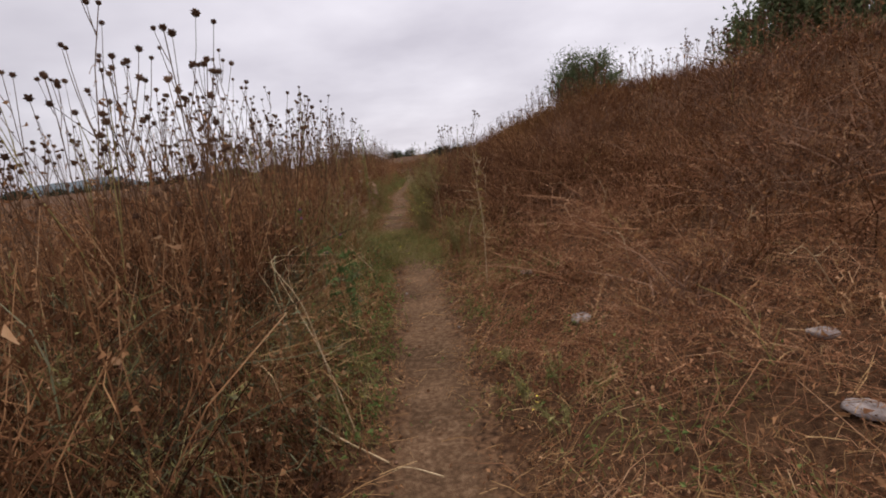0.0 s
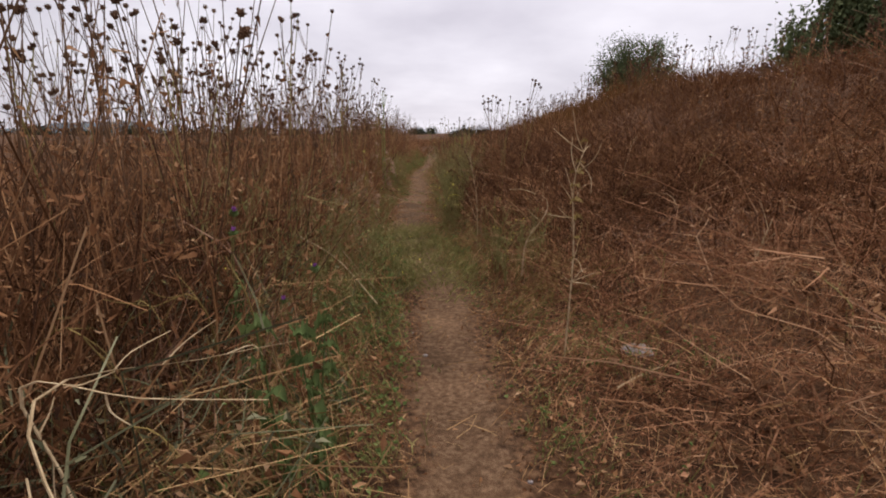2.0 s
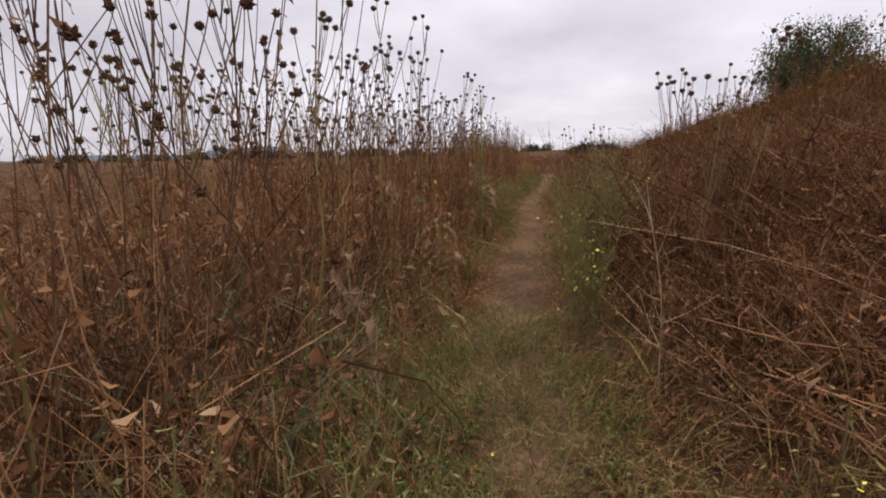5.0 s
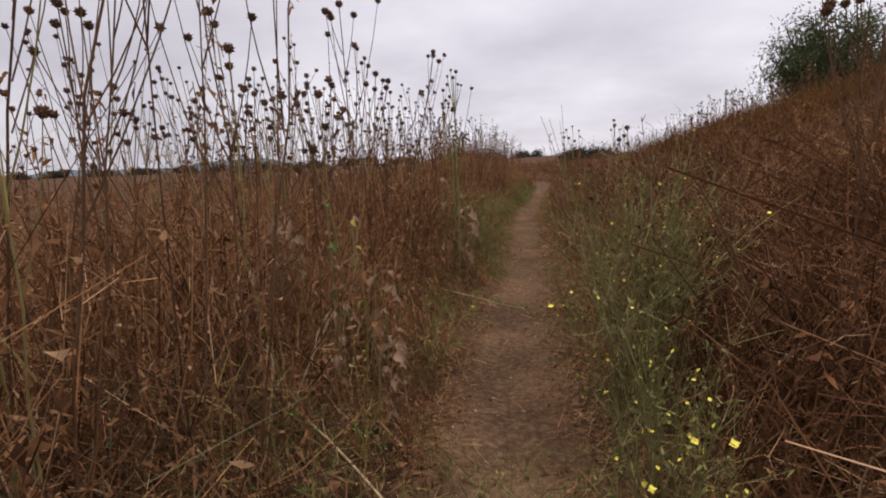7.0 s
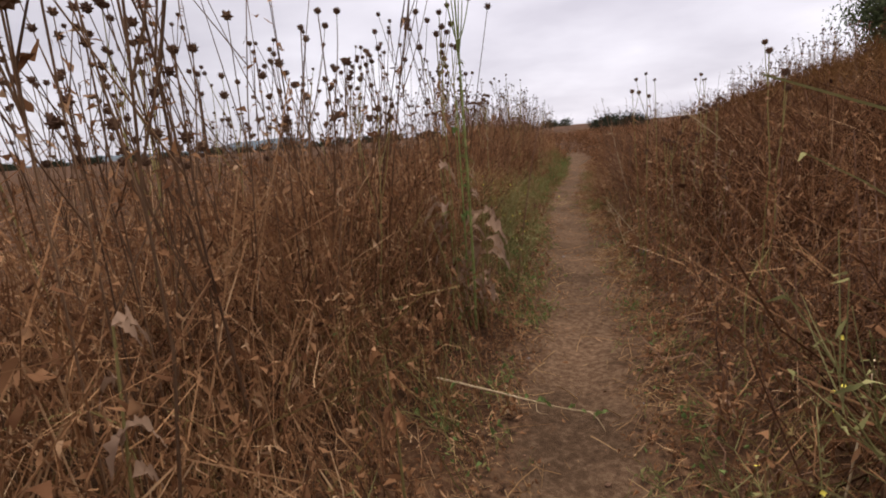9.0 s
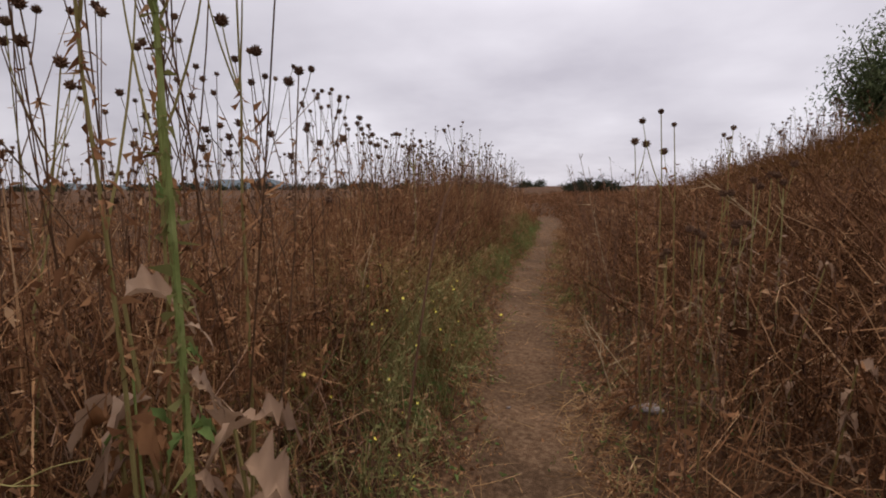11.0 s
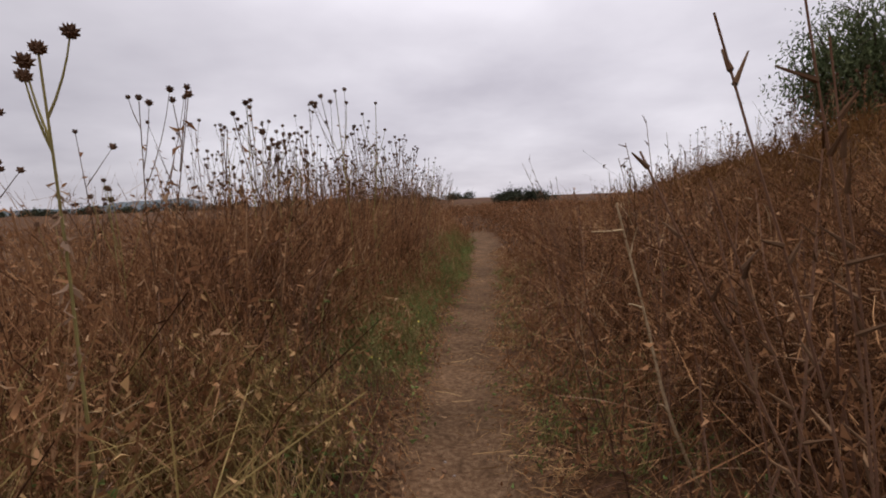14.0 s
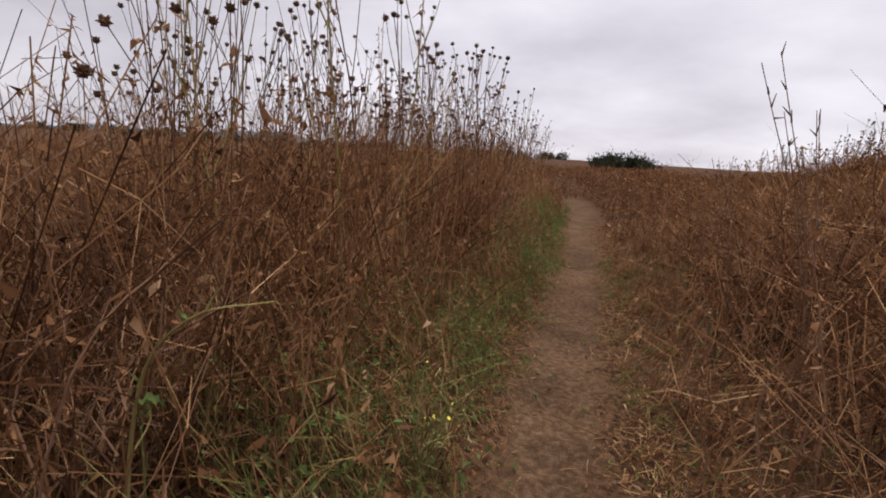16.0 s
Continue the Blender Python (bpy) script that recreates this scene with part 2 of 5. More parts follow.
def part(name, geo, mat, parent, label="", soft=False):
    v, f = geo
    if f.shape[1] == 4 and np.any(f[:, 2] == f[:, 3]):
        quad = f[f[:, 2] != f[:, 3]]
        tri = f[f[:, 2] == f[:, 3]][:, :3]
        f = np.concatenate([quad[:, (0, 1, 2)], quad[:, (0, 2, 3)], tri]) if len(quad) else tri
    return mesh_object(name, v, f, mat, parent, label, soft)


def unit(v):
    return v / np.maximum(np.linalg.norm(v, axis=-1, keepdims=True), 1e-9)


def curve_points(base, way, length, bend, k):
    """Points along n stalks: straight out by way, bent sideways by bend (a vector per stalk) as the square of the run."""
    s = np.linspace(0, 1, k + 1)[None, :, None]
    return base[:, None] + way[:, None] * length[:, None, None] * s + bend[:, None] * length[:, None, None] * s * s


def tubes(points, r0, r1, sides=3):
    """Tapered tubes along points (n, k + 1, 3)."""
    n, k1, _ = points.shape
    d = unit(points[:, -1] - points[:, 0])
    ref = np.where(np.abs(d[:, 2:3]) > 0.8, np.array([[1.0, 0, 0]]), np.array([[0, 0, 1.0]]))
    u = unit(np.cross(d, ref))
    w = np.cross(d, u)
    r = r0[:, None] + (r1 - r0)[:, None] * np.linspace(0, 1, k1)[None]
    a = np.arange(sides) * 2 * np.pi / sides
    ring = np.cos(a)[None, :, None] * u[:, None] + np.sin(a)[None, :, None] * w[:, None]
    v = points[:, :, None] + ring[:, None] * r[:, :, None, None]
    i = (np.arange(n) * k1 * sides)[:, None, None] + (np.arange(k1 - 1) * sides)[None, :, None]
    j = np.arange(sides)[None, None]
    j2 = (j + 1) % sides
    f = np.stack([i + j, i + j2, i + sides + j2, i + sides + j], -1)
    return v.reshape(-1, 3), f.reshape(-1, 4)


def ribbons(points, r0, r1):
    """Flat dry blades along points (n, k + 1, 3), each turned its own way."""
    n, k1, _ = points.shape
    d = unit(points[:, -1] - points[:, 0])
    side = unit(np.cross(d, RNG.normal(size=(n, 3))))
    r = r0[:, None] + (r1 - r0)[:, None] * np.linspace(0, 1, k1)[None]
    off = side[:, None] * r[:, :, None]
    v = np.stack([points - off, points + off], 2)
    i = (np.arange(n) * k1 * 2)[:, None] + (np.arange(k1 - 1) * 2)[None]
    f = np.stack([i, i + 1, i + 3, i + 2], -1)
    return v.reshape(-1, 3), f.reshape(-1, 4)


def blades(base, way, length, width, cup=0.25):
    """Small folded leaves: two triangles about a midrib each."""
    n = len(base)
    side = unit(np.cross(way, unit(RNG.normal(size=(n, 3)))))
    up = np.cross(side, way)
    mid = base + way * (length * 0.45)[:, None]
    half = side * (width * 0.5)[:, None]
    lift = up * (width * cup)[:, None]
    tip = base + way * length[:, None] - up * (length * RNG.uniform(-0.3, 0.5, n))[:, None]
    v = np.stack([base, mid + half + lift, tip, mid - half + lift], 1).reshape(-1, 3)
    i = (np.arange(n) * 4)[:, None]
    f = np.concatenate([i + np.array([[0, 1, 2]]), i + np.array([[0, 2, 3]])])
    return v, f


def crumples(base, way, length, width):
    """Shrivelled leaves: a folded strip each, bent and torn out of shape."""
    n = len(base)
    side = unit(np.cross(way, RNG.normal(size=(n, 3))))
    v = np.zeros((n, 3, 2, 3))
    for k, w in enumerate((0.3, 1.05, 0.2)):
        mid = base + way * (length * k / 2)[:, None] + RNG.normal(0, 0.16, (n, 3)) * length[:, None] * (k > 0)
        half = unit(side + RNG.normal(0, 0.8, (n, 3))) * (width * 0.5 * w * rand(n, 0.6, 1.3))[:, None]
        v[:, k, 0], v[:, k, 1] = mid - half, mid + half
    i = (np.arange(n) * 6)[:, None] + (np.arange(2) * 2)[None]
    f = np.stack([i, i + 1, i + 3, i + 2], -1)
    return v.reshape(-1, 3), f.reshape(-1, 4)


def sphere_dirs(n, up=0.0):
    v = RNG.normal(size=(n, 3))
    v[:, 2] += up
    return unit(v)


def ripple(x, y, s=1.0, seed=0.0):
    """A cheap smooth unevenness between about -1 and 1."""
    x, y = x * s + seed * 3.1, y * s - seed * 1.7
    return (np.sin(x * 1.3 + 1.7 * np.sin(y * 0.9 + seed)) + np.sin(y * 1.7 + 1.3 * np.sin(x * 1.1 + 2.0))
            + 0.6 * np.sin((x + y) * 2.9 + 1.1) + 0.4 * np.sin((x - y) * 4.3)) / 3.0


def smooth(a, b, v):
    t = np.clip((v - a) / (b - a), 0, 1)
    return t * t * (3 - 2 * t)


# ---- the lie of the land ----
def trail_x(y):
    """The footpath's middle line."""
    return (0.07 * smooth(1.5, 4, y) - 0.34 * smooth(6.5, 9.6, y) + 0.13 * smooth(11.5, 14, y) + 0.50 * smooth(19.5, 27, y) + 0.34 * smooth(27, 32, y) - 2.6 * smooth(34, 48, y) + 0.015 * np.sin(y * 0.9))


def land(x, y):
    d = x - trail_x(y)
    right = 2.08 * smooth(0.7, 6.4, d) * (1 - 0.88 * smooth(20, 40, y)) + 0.25 * smooth(7, 30, d) + 0.16 * smooth(0.5, 1.6, d)
    right = right + 0.25 * smooth(4, 7, y) * (1 - smooth(11, 15, y)) * smooth(2.0, 4.5, d)
    # the crest sags at first, then swells into a knoll
    right = right + np.interp(y, (0, 6, 9, 12, 15, 18, 22, 26, 32), (-0.1, -0.2, -0.3, -0.15, 0.45, 0.03, 0.02, 0.18, 0.1)) * smooth(1.5, 5.5, d)
    left = 0.12 * smooth(0.4, 1.2, -d) - 0.75 * smooth(3.5, 14, -d)
    z = np.where(d > 0, right, left)
    rough = 0.05 * ripple(x, y, 1.2) * smooth(0.5, 1.5, np.abs(d)) + 0.09 * ripple(x, y, 0.5, 2.0) * smooth(1.0, 4.0, np.abs(d))
    near = 0.012 * ripple(x, y, 5.0, 1.0) - 0.035 * np.exp(-(d / 0.25) ** 2)
    return z + rough + near


def stretch(inner, fine, outer, grow):
    """Grid lines, fine up to inner and ever wider to outer."""
    vals, step = [0.0], fine
    while vals[-1] < outer:
        if vals[-1] > inner:
            step *= grow
        vals.append(vals[-1] + step)
    return np.array(vals)


def build_ground():
    right, left = stretch(6, 0.16, 900, 1.2), stretch(4, 0.16, 900, 1.2)
    xs = np.concatenate([-left[::-1][:-1], right])
    fwd, back = stretch(32, 0.2, 1100, 1.16), stretch(3, 0.25, 400, 1.25)
    ys = np.concatenate([-back[::-1][:-1], fwd])
    gx, gy = np.meshgrid(xs, ys)
    v = np.stack([gx, gy, land(gx, gy)], -1).reshape(-1, 3)
    w = len(xs)
    i = (np.arange(len(ys) - 1) * w)[:, None] + np.arange(w - 1)[None]
    f = np.stack([i, i + 1, i + w + 1, i + w], -1).reshape(-1, 4)
    tagged(mesh_object("ground", v, f, M_GROUND, smooth=True), "brown earth littered with dead weeds, rising to a bank", "ground", kind="structure")


def build_path():
    ys = np.arange(-3.0, 37.0, 0.06)
    k = 17
    s = np.linspace(-1, 1, k)
    half = np.interp(ys, (0, 7.5, 9.5, 19, 20.5, 24, 27), (0.37, 0.36, 0.53, 0.52, 0.40, 0.42, 0.58)) + 0.05 * ripple(ys, ys * 0.3, 1.9) + 0.04 * ripple(ys, ys * 0.5, 5.3, 2.0)
    shift = 0.03 * ripple(ys, ys * 0.7, 1.5, 4.0)
    x = (trail_x(ys) + shift)[:, None] + half[:, None] * s[None]
    y = np.repeat(ys[:, None], k, 1)
    lump = 0.004 * ripple(x, y, 9.0, 5.0) + 0.003 * ripple(x, y, 21.0, 2.0)
    z = land(x, y) + 0.016 * (1 - s[None] ** 4) - 0.006 + lump
    v = np.stack([x, y, z], -1).reshape(-1, 3)
    i = (np.arange(len(ys) - 1) * k)[:, None] + np.arange(k - 1)[None]
    f = np.stack([i, i + 1, i + k + 1, i + k], -1).reshape(-1, 4)
    ob = mesh_object("footpath", v, f, M_PATH, smooth=True)
    edge = ob.data.attributes.new("border", "FLOAT", "POINT")
    edge.data.foreach_set("value", np.repeat(np.abs(s)[None], len(ys), 0).ravel().astype(np.float32))
    tagged(ob, "narrow trodden footpath of bare reddish-brown earth", "path", kind="structure")


build_ground()
build_path()


# ---- weeds that nobody could count ----
def scatter(n, x0, x1, y0, y1, keep):
    """n places in a rectangle beside the path (x counted from its middle line), thinned by keep(d, y)."""
    d, y = rand(n, x0, x1), rand(n, y0, y1)
    ok = rand(n) < keep(d, y)
    return d[ok], y[ok]


def weed_height(d, y):
    """How high the dead undergrowth stands."""
    tall = 1.18 + 0.22 * smooth(18, 21, y) - 0.28 * smooth(14.5, 15.5, y) * (1 - smooth(17.5, 19.5, y))
    left = 0.05 + 0.45 * smooth(0.28, 0.75, -d) + (tall - 0.5) * smooth(0.6, 1.5, -d) - 0.8 * smooth(3.2, 6, -d)
    open_bank = 1 - smooth(5.0, 8.0, y)
    right = 0.04 + (0.66 + 0.3 * smooth(12, 14, y) * smooth(0.5, 0.9, d) * (1 - smooth(1.8, 2.8, d)) - 0.46 * open_bank) * smooth(0.25, 1.0, d) + 0.2 * open_bank * smooth(2.2, 4.0, d)
    h = np.where(d < 0, left, right)
    x = d + trail_x(y)
    return np.maximum(h * (1 + 0.2 * ripple(x, y, 1.6, 3.0) + 0.12 * ripple(x, y, 4.0, 1.0)), 0.05)


def on_land(d, y, sink=0.01):
    x = d + trail_x(y)
    return np.stack([x, y, land(x, y) - sink], 1)


def along(line, i, s):
    """The points at the run s of the stalks i."""
    k = line.shape[1] - 1
    a = np.minimum((s * k).astype(int), k - 1)
    t = (s * k - a)[:, None]
    return line[i, a] * (1 - t) + line[i, a + 1] * t


def weed_stand(name, d, y, height, mats, label, stems=6, twigs=1.0, flecks=2.5, thick=0.0026, lean=0.2, segs=3, leaf=(0.02, 0.06), curl=0.2, low=0.5, crook=0.06, curled=False):
    """Dead weeds as stems, side twigs and shrivelled leaves: one object for the wood, one for the leaves."""
    d, y, height = np.repeat(d, stems), np.repeat(y, stems), np.repeat(height, stems)
    n = len(d)
    base = on_land(d + RNG.normal(0, 0.075, n), y + RNG.normal(0, 0.075, n))
    way = unit(np.stack([RNG.normal(0, lean, n), RNG.normal(0, lean, n), np.ones(n)], 1))
    length = height * rand(n, low, 1.12)
    bend = np.stack([RNG.normal(0, curl, n), RNG.normal(0, curl, n), -rand(n, 0, 0.2)], 1)
    # those next to the path mostly lean away from it
    out = (np.abs(d) < 1.0) & (rand(n) < 0.85)
    way[:, 0] = np.where(out, np.abs(way[:, 0]) * np.sign(d), way[:, 0])
    bend[:, 0] = np.where(out, np.abs(bend[:, 0]) * np.sign(d) * 0.8, bend[:, 0])
    r = thick * rand(n, 0.5, 1.6)
    line = curve_points(base, way, length, bend, segs)
    line[:, 1:] += RNG.normal(0, crook, (n, segs, 3)) * length[:, None, None]
    # none hangs far over the path
    over = (line[:, -1, 0] - trail_x(line[:, -1, 1])) * np.sign(d) < 0.17
    shrink = np.where(over & (length > 0.25), 0.22 / length, 1.0)
    line = line[:, :1] + (line - line[:, :1]) * shrink[:, None, None]
    length = length * shrink
    wood = [ribbons(line, r, r * 0.45)]
    m = int(n * twigs)
    if m:
        i, s = RNG.integers(0, n, m), rand(m, 0.25, 0.95)[:, None]
        at = along(line, i, s[:, 0])
        tw = unit(way[i] * 0.6 + RNG.normal(0, 0.6, (m, 3)))
        tl = 0.04 + length[i] * rand(m, 0.06, 0.24)
        tb = np.stack([RNG.normal(0, 0.25, m), RNG.normal(0, 0.25, m), rand(m, -0.2, 0.3)], 1)
        rr = r[i] * 0.6
        side = curve_points(at, tw, tl, tb, 2)
        side[:, 1:] += RNG.normal(0, 0.12, (m, 2, 3)) * tl[:, None, None]
        wood.append(ribbons(side, rr, rr * 0.4))
    ob = part(name + "_stems", join(*wood), mats[0], None)
    tagged(ob, label + ", stems and twigs", "weeds", kind="stuff")
    q = int(n * flecks)
    if q:
        i, s = RNG.integers(0, n, q), rand(q) ** 0.8
        if curled:
            s = np.clip((np.floor(s * 6) + 0.5 + 0.35 * np.sin(i * 2.4)) / 6 + RNG.normal(0, 0.02, q), 0.02, 1)
        at = along(line, i, s) + RNG.normal(0, 0.012 if curled else 0.025, (q, 3))
        size = leaf[0] + (leaf[1] - leaf[0]) * rand(q) ** 2
        way = sphere_dirs(q, -0.7 if curled else -0.4)
        geo = crumples(at, way, size, size * rand(q, 0.2, 0.55)) if curled else blades(at, way, size, size * rand(q, 0.3, 0.75), 0.5)
        ob = part(name + "_leaves", geo, mats[1], None, soft=curled)
        tagged(ob, label + ", shrivelled leaves", "weeds", kind="stuff")


def litter(name, n, x0, x1, y0, y1, keep, mat, label, size=(0.06, 0.3), thick=0.0016, lift=0.05):
    """Loose straw that lies crosswise on the ground."""
    d, y = scatter(n, x0, x1, y0, y1, keep)
    n = len(d)
    base = on_land(d, y, -0.008) + np.stack([np.zeros(n), np.zeros(n), rand(n, 0, lift)], 1)
    a = rand(n, 0, 2 * np.pi)
    way = unit(np.stack([np.cos(a), np.sin(a), RNG.normal(0.05, 0.12, n)], 1))
    bend = np.stack([RNG.normal(0, 0.2, n), RNG.normal(0, 0.2, n), -rand(n, 0, 0.1)], 1)
    r = thick * rand(n, 0.6, 1.6)
    tagged(part(name, tubes(curve_points(base, way, rand(n, *size), bend, 2), r, r * 0.6), mat, None), label, "straw", kind="stuff")


def patch(d, y, s, seed, cut=0.0):
    """1 within uneven patches, 0 between them."""
    return smooth(cut, cut + 0.35, ripple(d + 0 * y, y, s, seed))


STONES = ((1.19, 4.93, 0.10), (1.185, 3.43, 0.105), (1.66, 1.62, 0.09), (0.62, 15.6, 0.1), (1.95, 2.15, 0.08))


def off_stones(d, y):
    """0 where a stone lies, 1 elsewhere."""
    x, keep = d + trail_x(y), np.ones(len(d))
    for sx, sy, r in STONES:
        keep *= smooth(r * 1.1, r * 2.0, np.hypot(x - sx, y + 0.1 - sy))
    return keep


def build_weeds():
    # the field side, close to the walk: brown, with greyer patches
    grey = lambda d, y: patch(d, y, 0.7, 5.0, 0.1)
    clump = lambda d, y: 0.12 + 0.88 * patch(d, y, 3.0, 1.5, -0.25)
    d, y = scatter(8200, -3.6, -0.36, 0.6, 27, lambda d, y: (0.95 - 0.45 * smooth(2.2, 3.6, -d)) * (1 - 0.45 * (y < 2.8)) * (1 - 0.8 * grey(d, y)) * clump(d, y))
    weed_stand("dead_weeds_field_side", d, y, weed_height(d, y), (M_STALK, M_LEAF), "dense brown dead weeds beside the path", stems=4, twigs=1.5, flecks=4.4, thick=0.003, leaf=(0.014, 0.066), low=0.6, curled=True)
    d, y = scatter(5200, -3.6, -0.40, 0.6, 27, lambda d, y: 0.85 * grey(d, y) * clump(d, y))
    weed_stand("grey_weeds_field_side", d, y, weed_height(d, y) * 0.9, (M_GREY, M_LEAF), "weathered grey-brown dead weeds beside the path", lean=0.28, stems=4, twigs=1.5, flecks=4.0, thick=0.003, leaf=(0.014, 0.058), low=0.6, curled=True)
    for name, y0, y1, n, mat, label in (("leaning_straw_field_side", 2.7, 5.5, 260, M_STRAW, "bent straw-coloured weeds leaning over the path"), ("leaning_weeds_field_side", 5.5, 27, 1200, M_STALK, "bent brown weeds leaning over the path")):
        d, y = scatter(n, -1.9, -0.30, y0, y1, lambda d, y: 0.5 + 0 * d)
        weed_stand(name, d, y, weed_height(d, y) * 0.42 + 0.08, (mat, M_LEAF), label, stems=3, flecks=3.0, lean=0.5, curl=0.6, segs=4, thick=0.0026, crook=0.11, curled=True)
    # the bank side
    d, y = scatter(3900, 0.36, 3.4, 0.6, 27, lambda d, y: (0.42 + 0.55 * smooth(5.5, 8.5, y) * (1 - 0.75 * smooth(8.7, 9.2, y) * (1 - smooth(11.2, 12, y)) * smooth(2.8, 2.2, d))) * clump(d, y))
    weed_stand("dead_weeds_bank_side", d, y, weed_height(d, y), (M_STALK, M_LEAF), "tangled brown dead weeds at the foot of the bank", lean=0.35, curl=0.35, stems=5, twigs=1.7, flecks=3.6, thick=0.003, leaf=(0.014, 0.055), crook=0.09, curled=True)
    for name, y0, y1, n, mat, label in (("leaning_straw_bank_side", 1, 8, 240, M_STRAW, "bent straw-coloured weeds at the foot of the bank"), ("leaning_weeds_bank_side", 8, 27, 900, M_GREY, "bent grey-brown weeds at the foot of the bank")):
        d, y = scatter(n, 0.4, 2.6, y0, y1, lambda d, y: (0.3 + 0.6 * patch(d, y, 0.9, 8.0)) * (1 - 0.8 * smooth(8.6, 9.1, y) * (1 - smooth(11, 12, y))))
        weed_stand(name, d, y, 0.14 + weed_height(d, y) * 0.38, (mat, M_LEAF), label, stems=3, flecks=3.0, lean=0.6, curl=0.7, segs=4, thick=0.0026, crook=0.11, curled=True)
    # arching pale stems over hollows of the lower bank, whose shade is dark-coloured brush
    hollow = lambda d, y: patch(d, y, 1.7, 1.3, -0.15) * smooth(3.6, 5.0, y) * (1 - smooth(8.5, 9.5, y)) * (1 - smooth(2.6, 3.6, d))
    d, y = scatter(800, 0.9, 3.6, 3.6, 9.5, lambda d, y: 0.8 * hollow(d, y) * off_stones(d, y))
    weed_stand("shade_toned_hollow_brush", d, y, 0.25 + 0.25 * rand(len(d)), (M_SHADEBRUSH, M_SHADEBRUSH), "dead undergrowth coloured dark for the shade in hollows of the lower bank", stems=6, twigs=1.5, flecks=5.0, lean=0.5, curl=0.5, thick=0.003, leaf=(0.018, 0.07), curled=True)
    d, y = scatter(330, 0.9, 3.6, 3.4, 9.5, lambda d, y: (0.2 + 0.8 * hollow(d, y)) * off_stones(d, y))
    weed_stand("arching_dead_stems", d, y, 0.45 + 0.35 * rand(len(d)), (M_RUST, M_RUST), "arching pale dead stems on the lower bank", stems=5, twigs=2.6, flecks=2.5, lean=0.6, curl=0.9, segs=5, crook=0.07, thick=0.0036, leaf=(0.018, 0.05), curled=True)
    # matted dead grass on the open lower bank
    d, y = scatter(5200, 0.45, 5.0, 0.6, 9.0, lambda d, y: (0.35 + 0.65 * patch(d, y, 1.2, 6.1, -0.4)) * (1 - smooth(7, 9, y)) * (1 - 0.5 * smooth(3.4, 5, d)) * off_stones(d, y))
    weed_stand("matted_grass", d, y, 0.12 + 0.2 * rand(len(d)), (M_RUST, M_RUST), "matted rusty dead grass on the lower bank", stems=5, twigs=0.5, flecks=2.0, lean=0.9, curl=0.9, segs=3, thick=0.0017, leaf=(0.012, 0.035), crook=0.14)
    # the bank itself
    d, y = scatter(6600, 2.2, 8.7, 0.5, 32, lambda d, y: 0.55 + 0.4 * smooth(4, 7, y) + 0.25 * patch(d, y, 0.8, 4.0))
    far = rand(len(d)) < smooth(11.5, 15.5, y)
    for name, pick, mat, label in (("rusty_weeds_bank", ~far, M_HILL, "rusty brown dead weeds covering the bank"), ("golden_weeds_bank", far, M_GOLD, "golden brown dead weeds covering the knoll of the bank")):
        dd, yy = d[pick], y[pick]
        weed_stand(name, dd, yy, (0.3 + 0.35 * rand(len(dd))) * (1 + 0.3 * ripple(dd, yy, 1.1, 7.0)), (mat, mat), label, twigs=0.8, flecks=1.8, thick=0.0038, crook=0.05, lean=0.35, stems=5, segs=2, leaf=(0.02, 0.06))
    d, y = scatter(2600, 1.5, 6.5, 1.5, 11.5, lambda d, y: patch(d, y, 1.3, 6.5, 0.05) * 0.9)
    weed_stand("twiggy_brush", d, y, 0.5 + 0.25 * rand(len(d)), (M_GREY, M_LEAF), "dark tangle of bare dead brush on the bank", twigs=2.0, flecks=1.0, lean=0.6, curl=0.5, stems=5, thick=0.0036)
    # thicket of dead brush, the shadow between its stems painted in as dark colour
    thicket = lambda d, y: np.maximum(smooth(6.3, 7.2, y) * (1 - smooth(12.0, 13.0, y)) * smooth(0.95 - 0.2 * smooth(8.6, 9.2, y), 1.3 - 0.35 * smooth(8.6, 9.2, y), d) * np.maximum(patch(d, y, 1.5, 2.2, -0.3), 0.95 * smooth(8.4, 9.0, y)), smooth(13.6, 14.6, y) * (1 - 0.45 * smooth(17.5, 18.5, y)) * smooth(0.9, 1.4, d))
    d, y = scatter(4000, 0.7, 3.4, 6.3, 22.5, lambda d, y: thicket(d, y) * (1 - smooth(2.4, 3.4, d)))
    weed_stand("shade_toned_thicket", d, y, 0.75 + 0.4 * rand(len(d)), (M_SHADEBRUSH, M_SHADEBRUSH), "thicket of dead brush at the foot of the bank, coloured dark for its inner shade", stems=5, twigs=1.6, flecks=4, lean=0.35, curl=0.35, crook=0.07, thick=0.0032, leaf=(0.016, 0.065), curled=True)
    d, y = scatter(620, -1.7, -0.6, 15.7, 18.4, lambda d, y: 0.25 + 0.75 * patch(d, y, 2.2, 3.3, -0.2))
    weed_stand("pale_grass", d, y, 0.5 + 0.35 * rand(len(d)), (M_OLIVE, M_STRAW), "upright straw-coloured dead grass", stems=8, twigs=0.9, flecks=2.0, lean=0.26, curl=0.4, crook=0.08, thick=0.003)
    d, y = scatter(420, -1.7, -0.62, 2.75, 4.3, lambda d, y: 0.7 + 0 * d)
    weed_stand("straw_tangle", d, y, 0.35 + 0.4 * rand(len(d)), (M_STRAW, M_LEAF), "loose tangle of bent pale straw stems", stems=5, twigs=1.4, flecks=2.0, lean=0.5, curl=0.9, segs=5, crook=0.1, thick=0.0032)
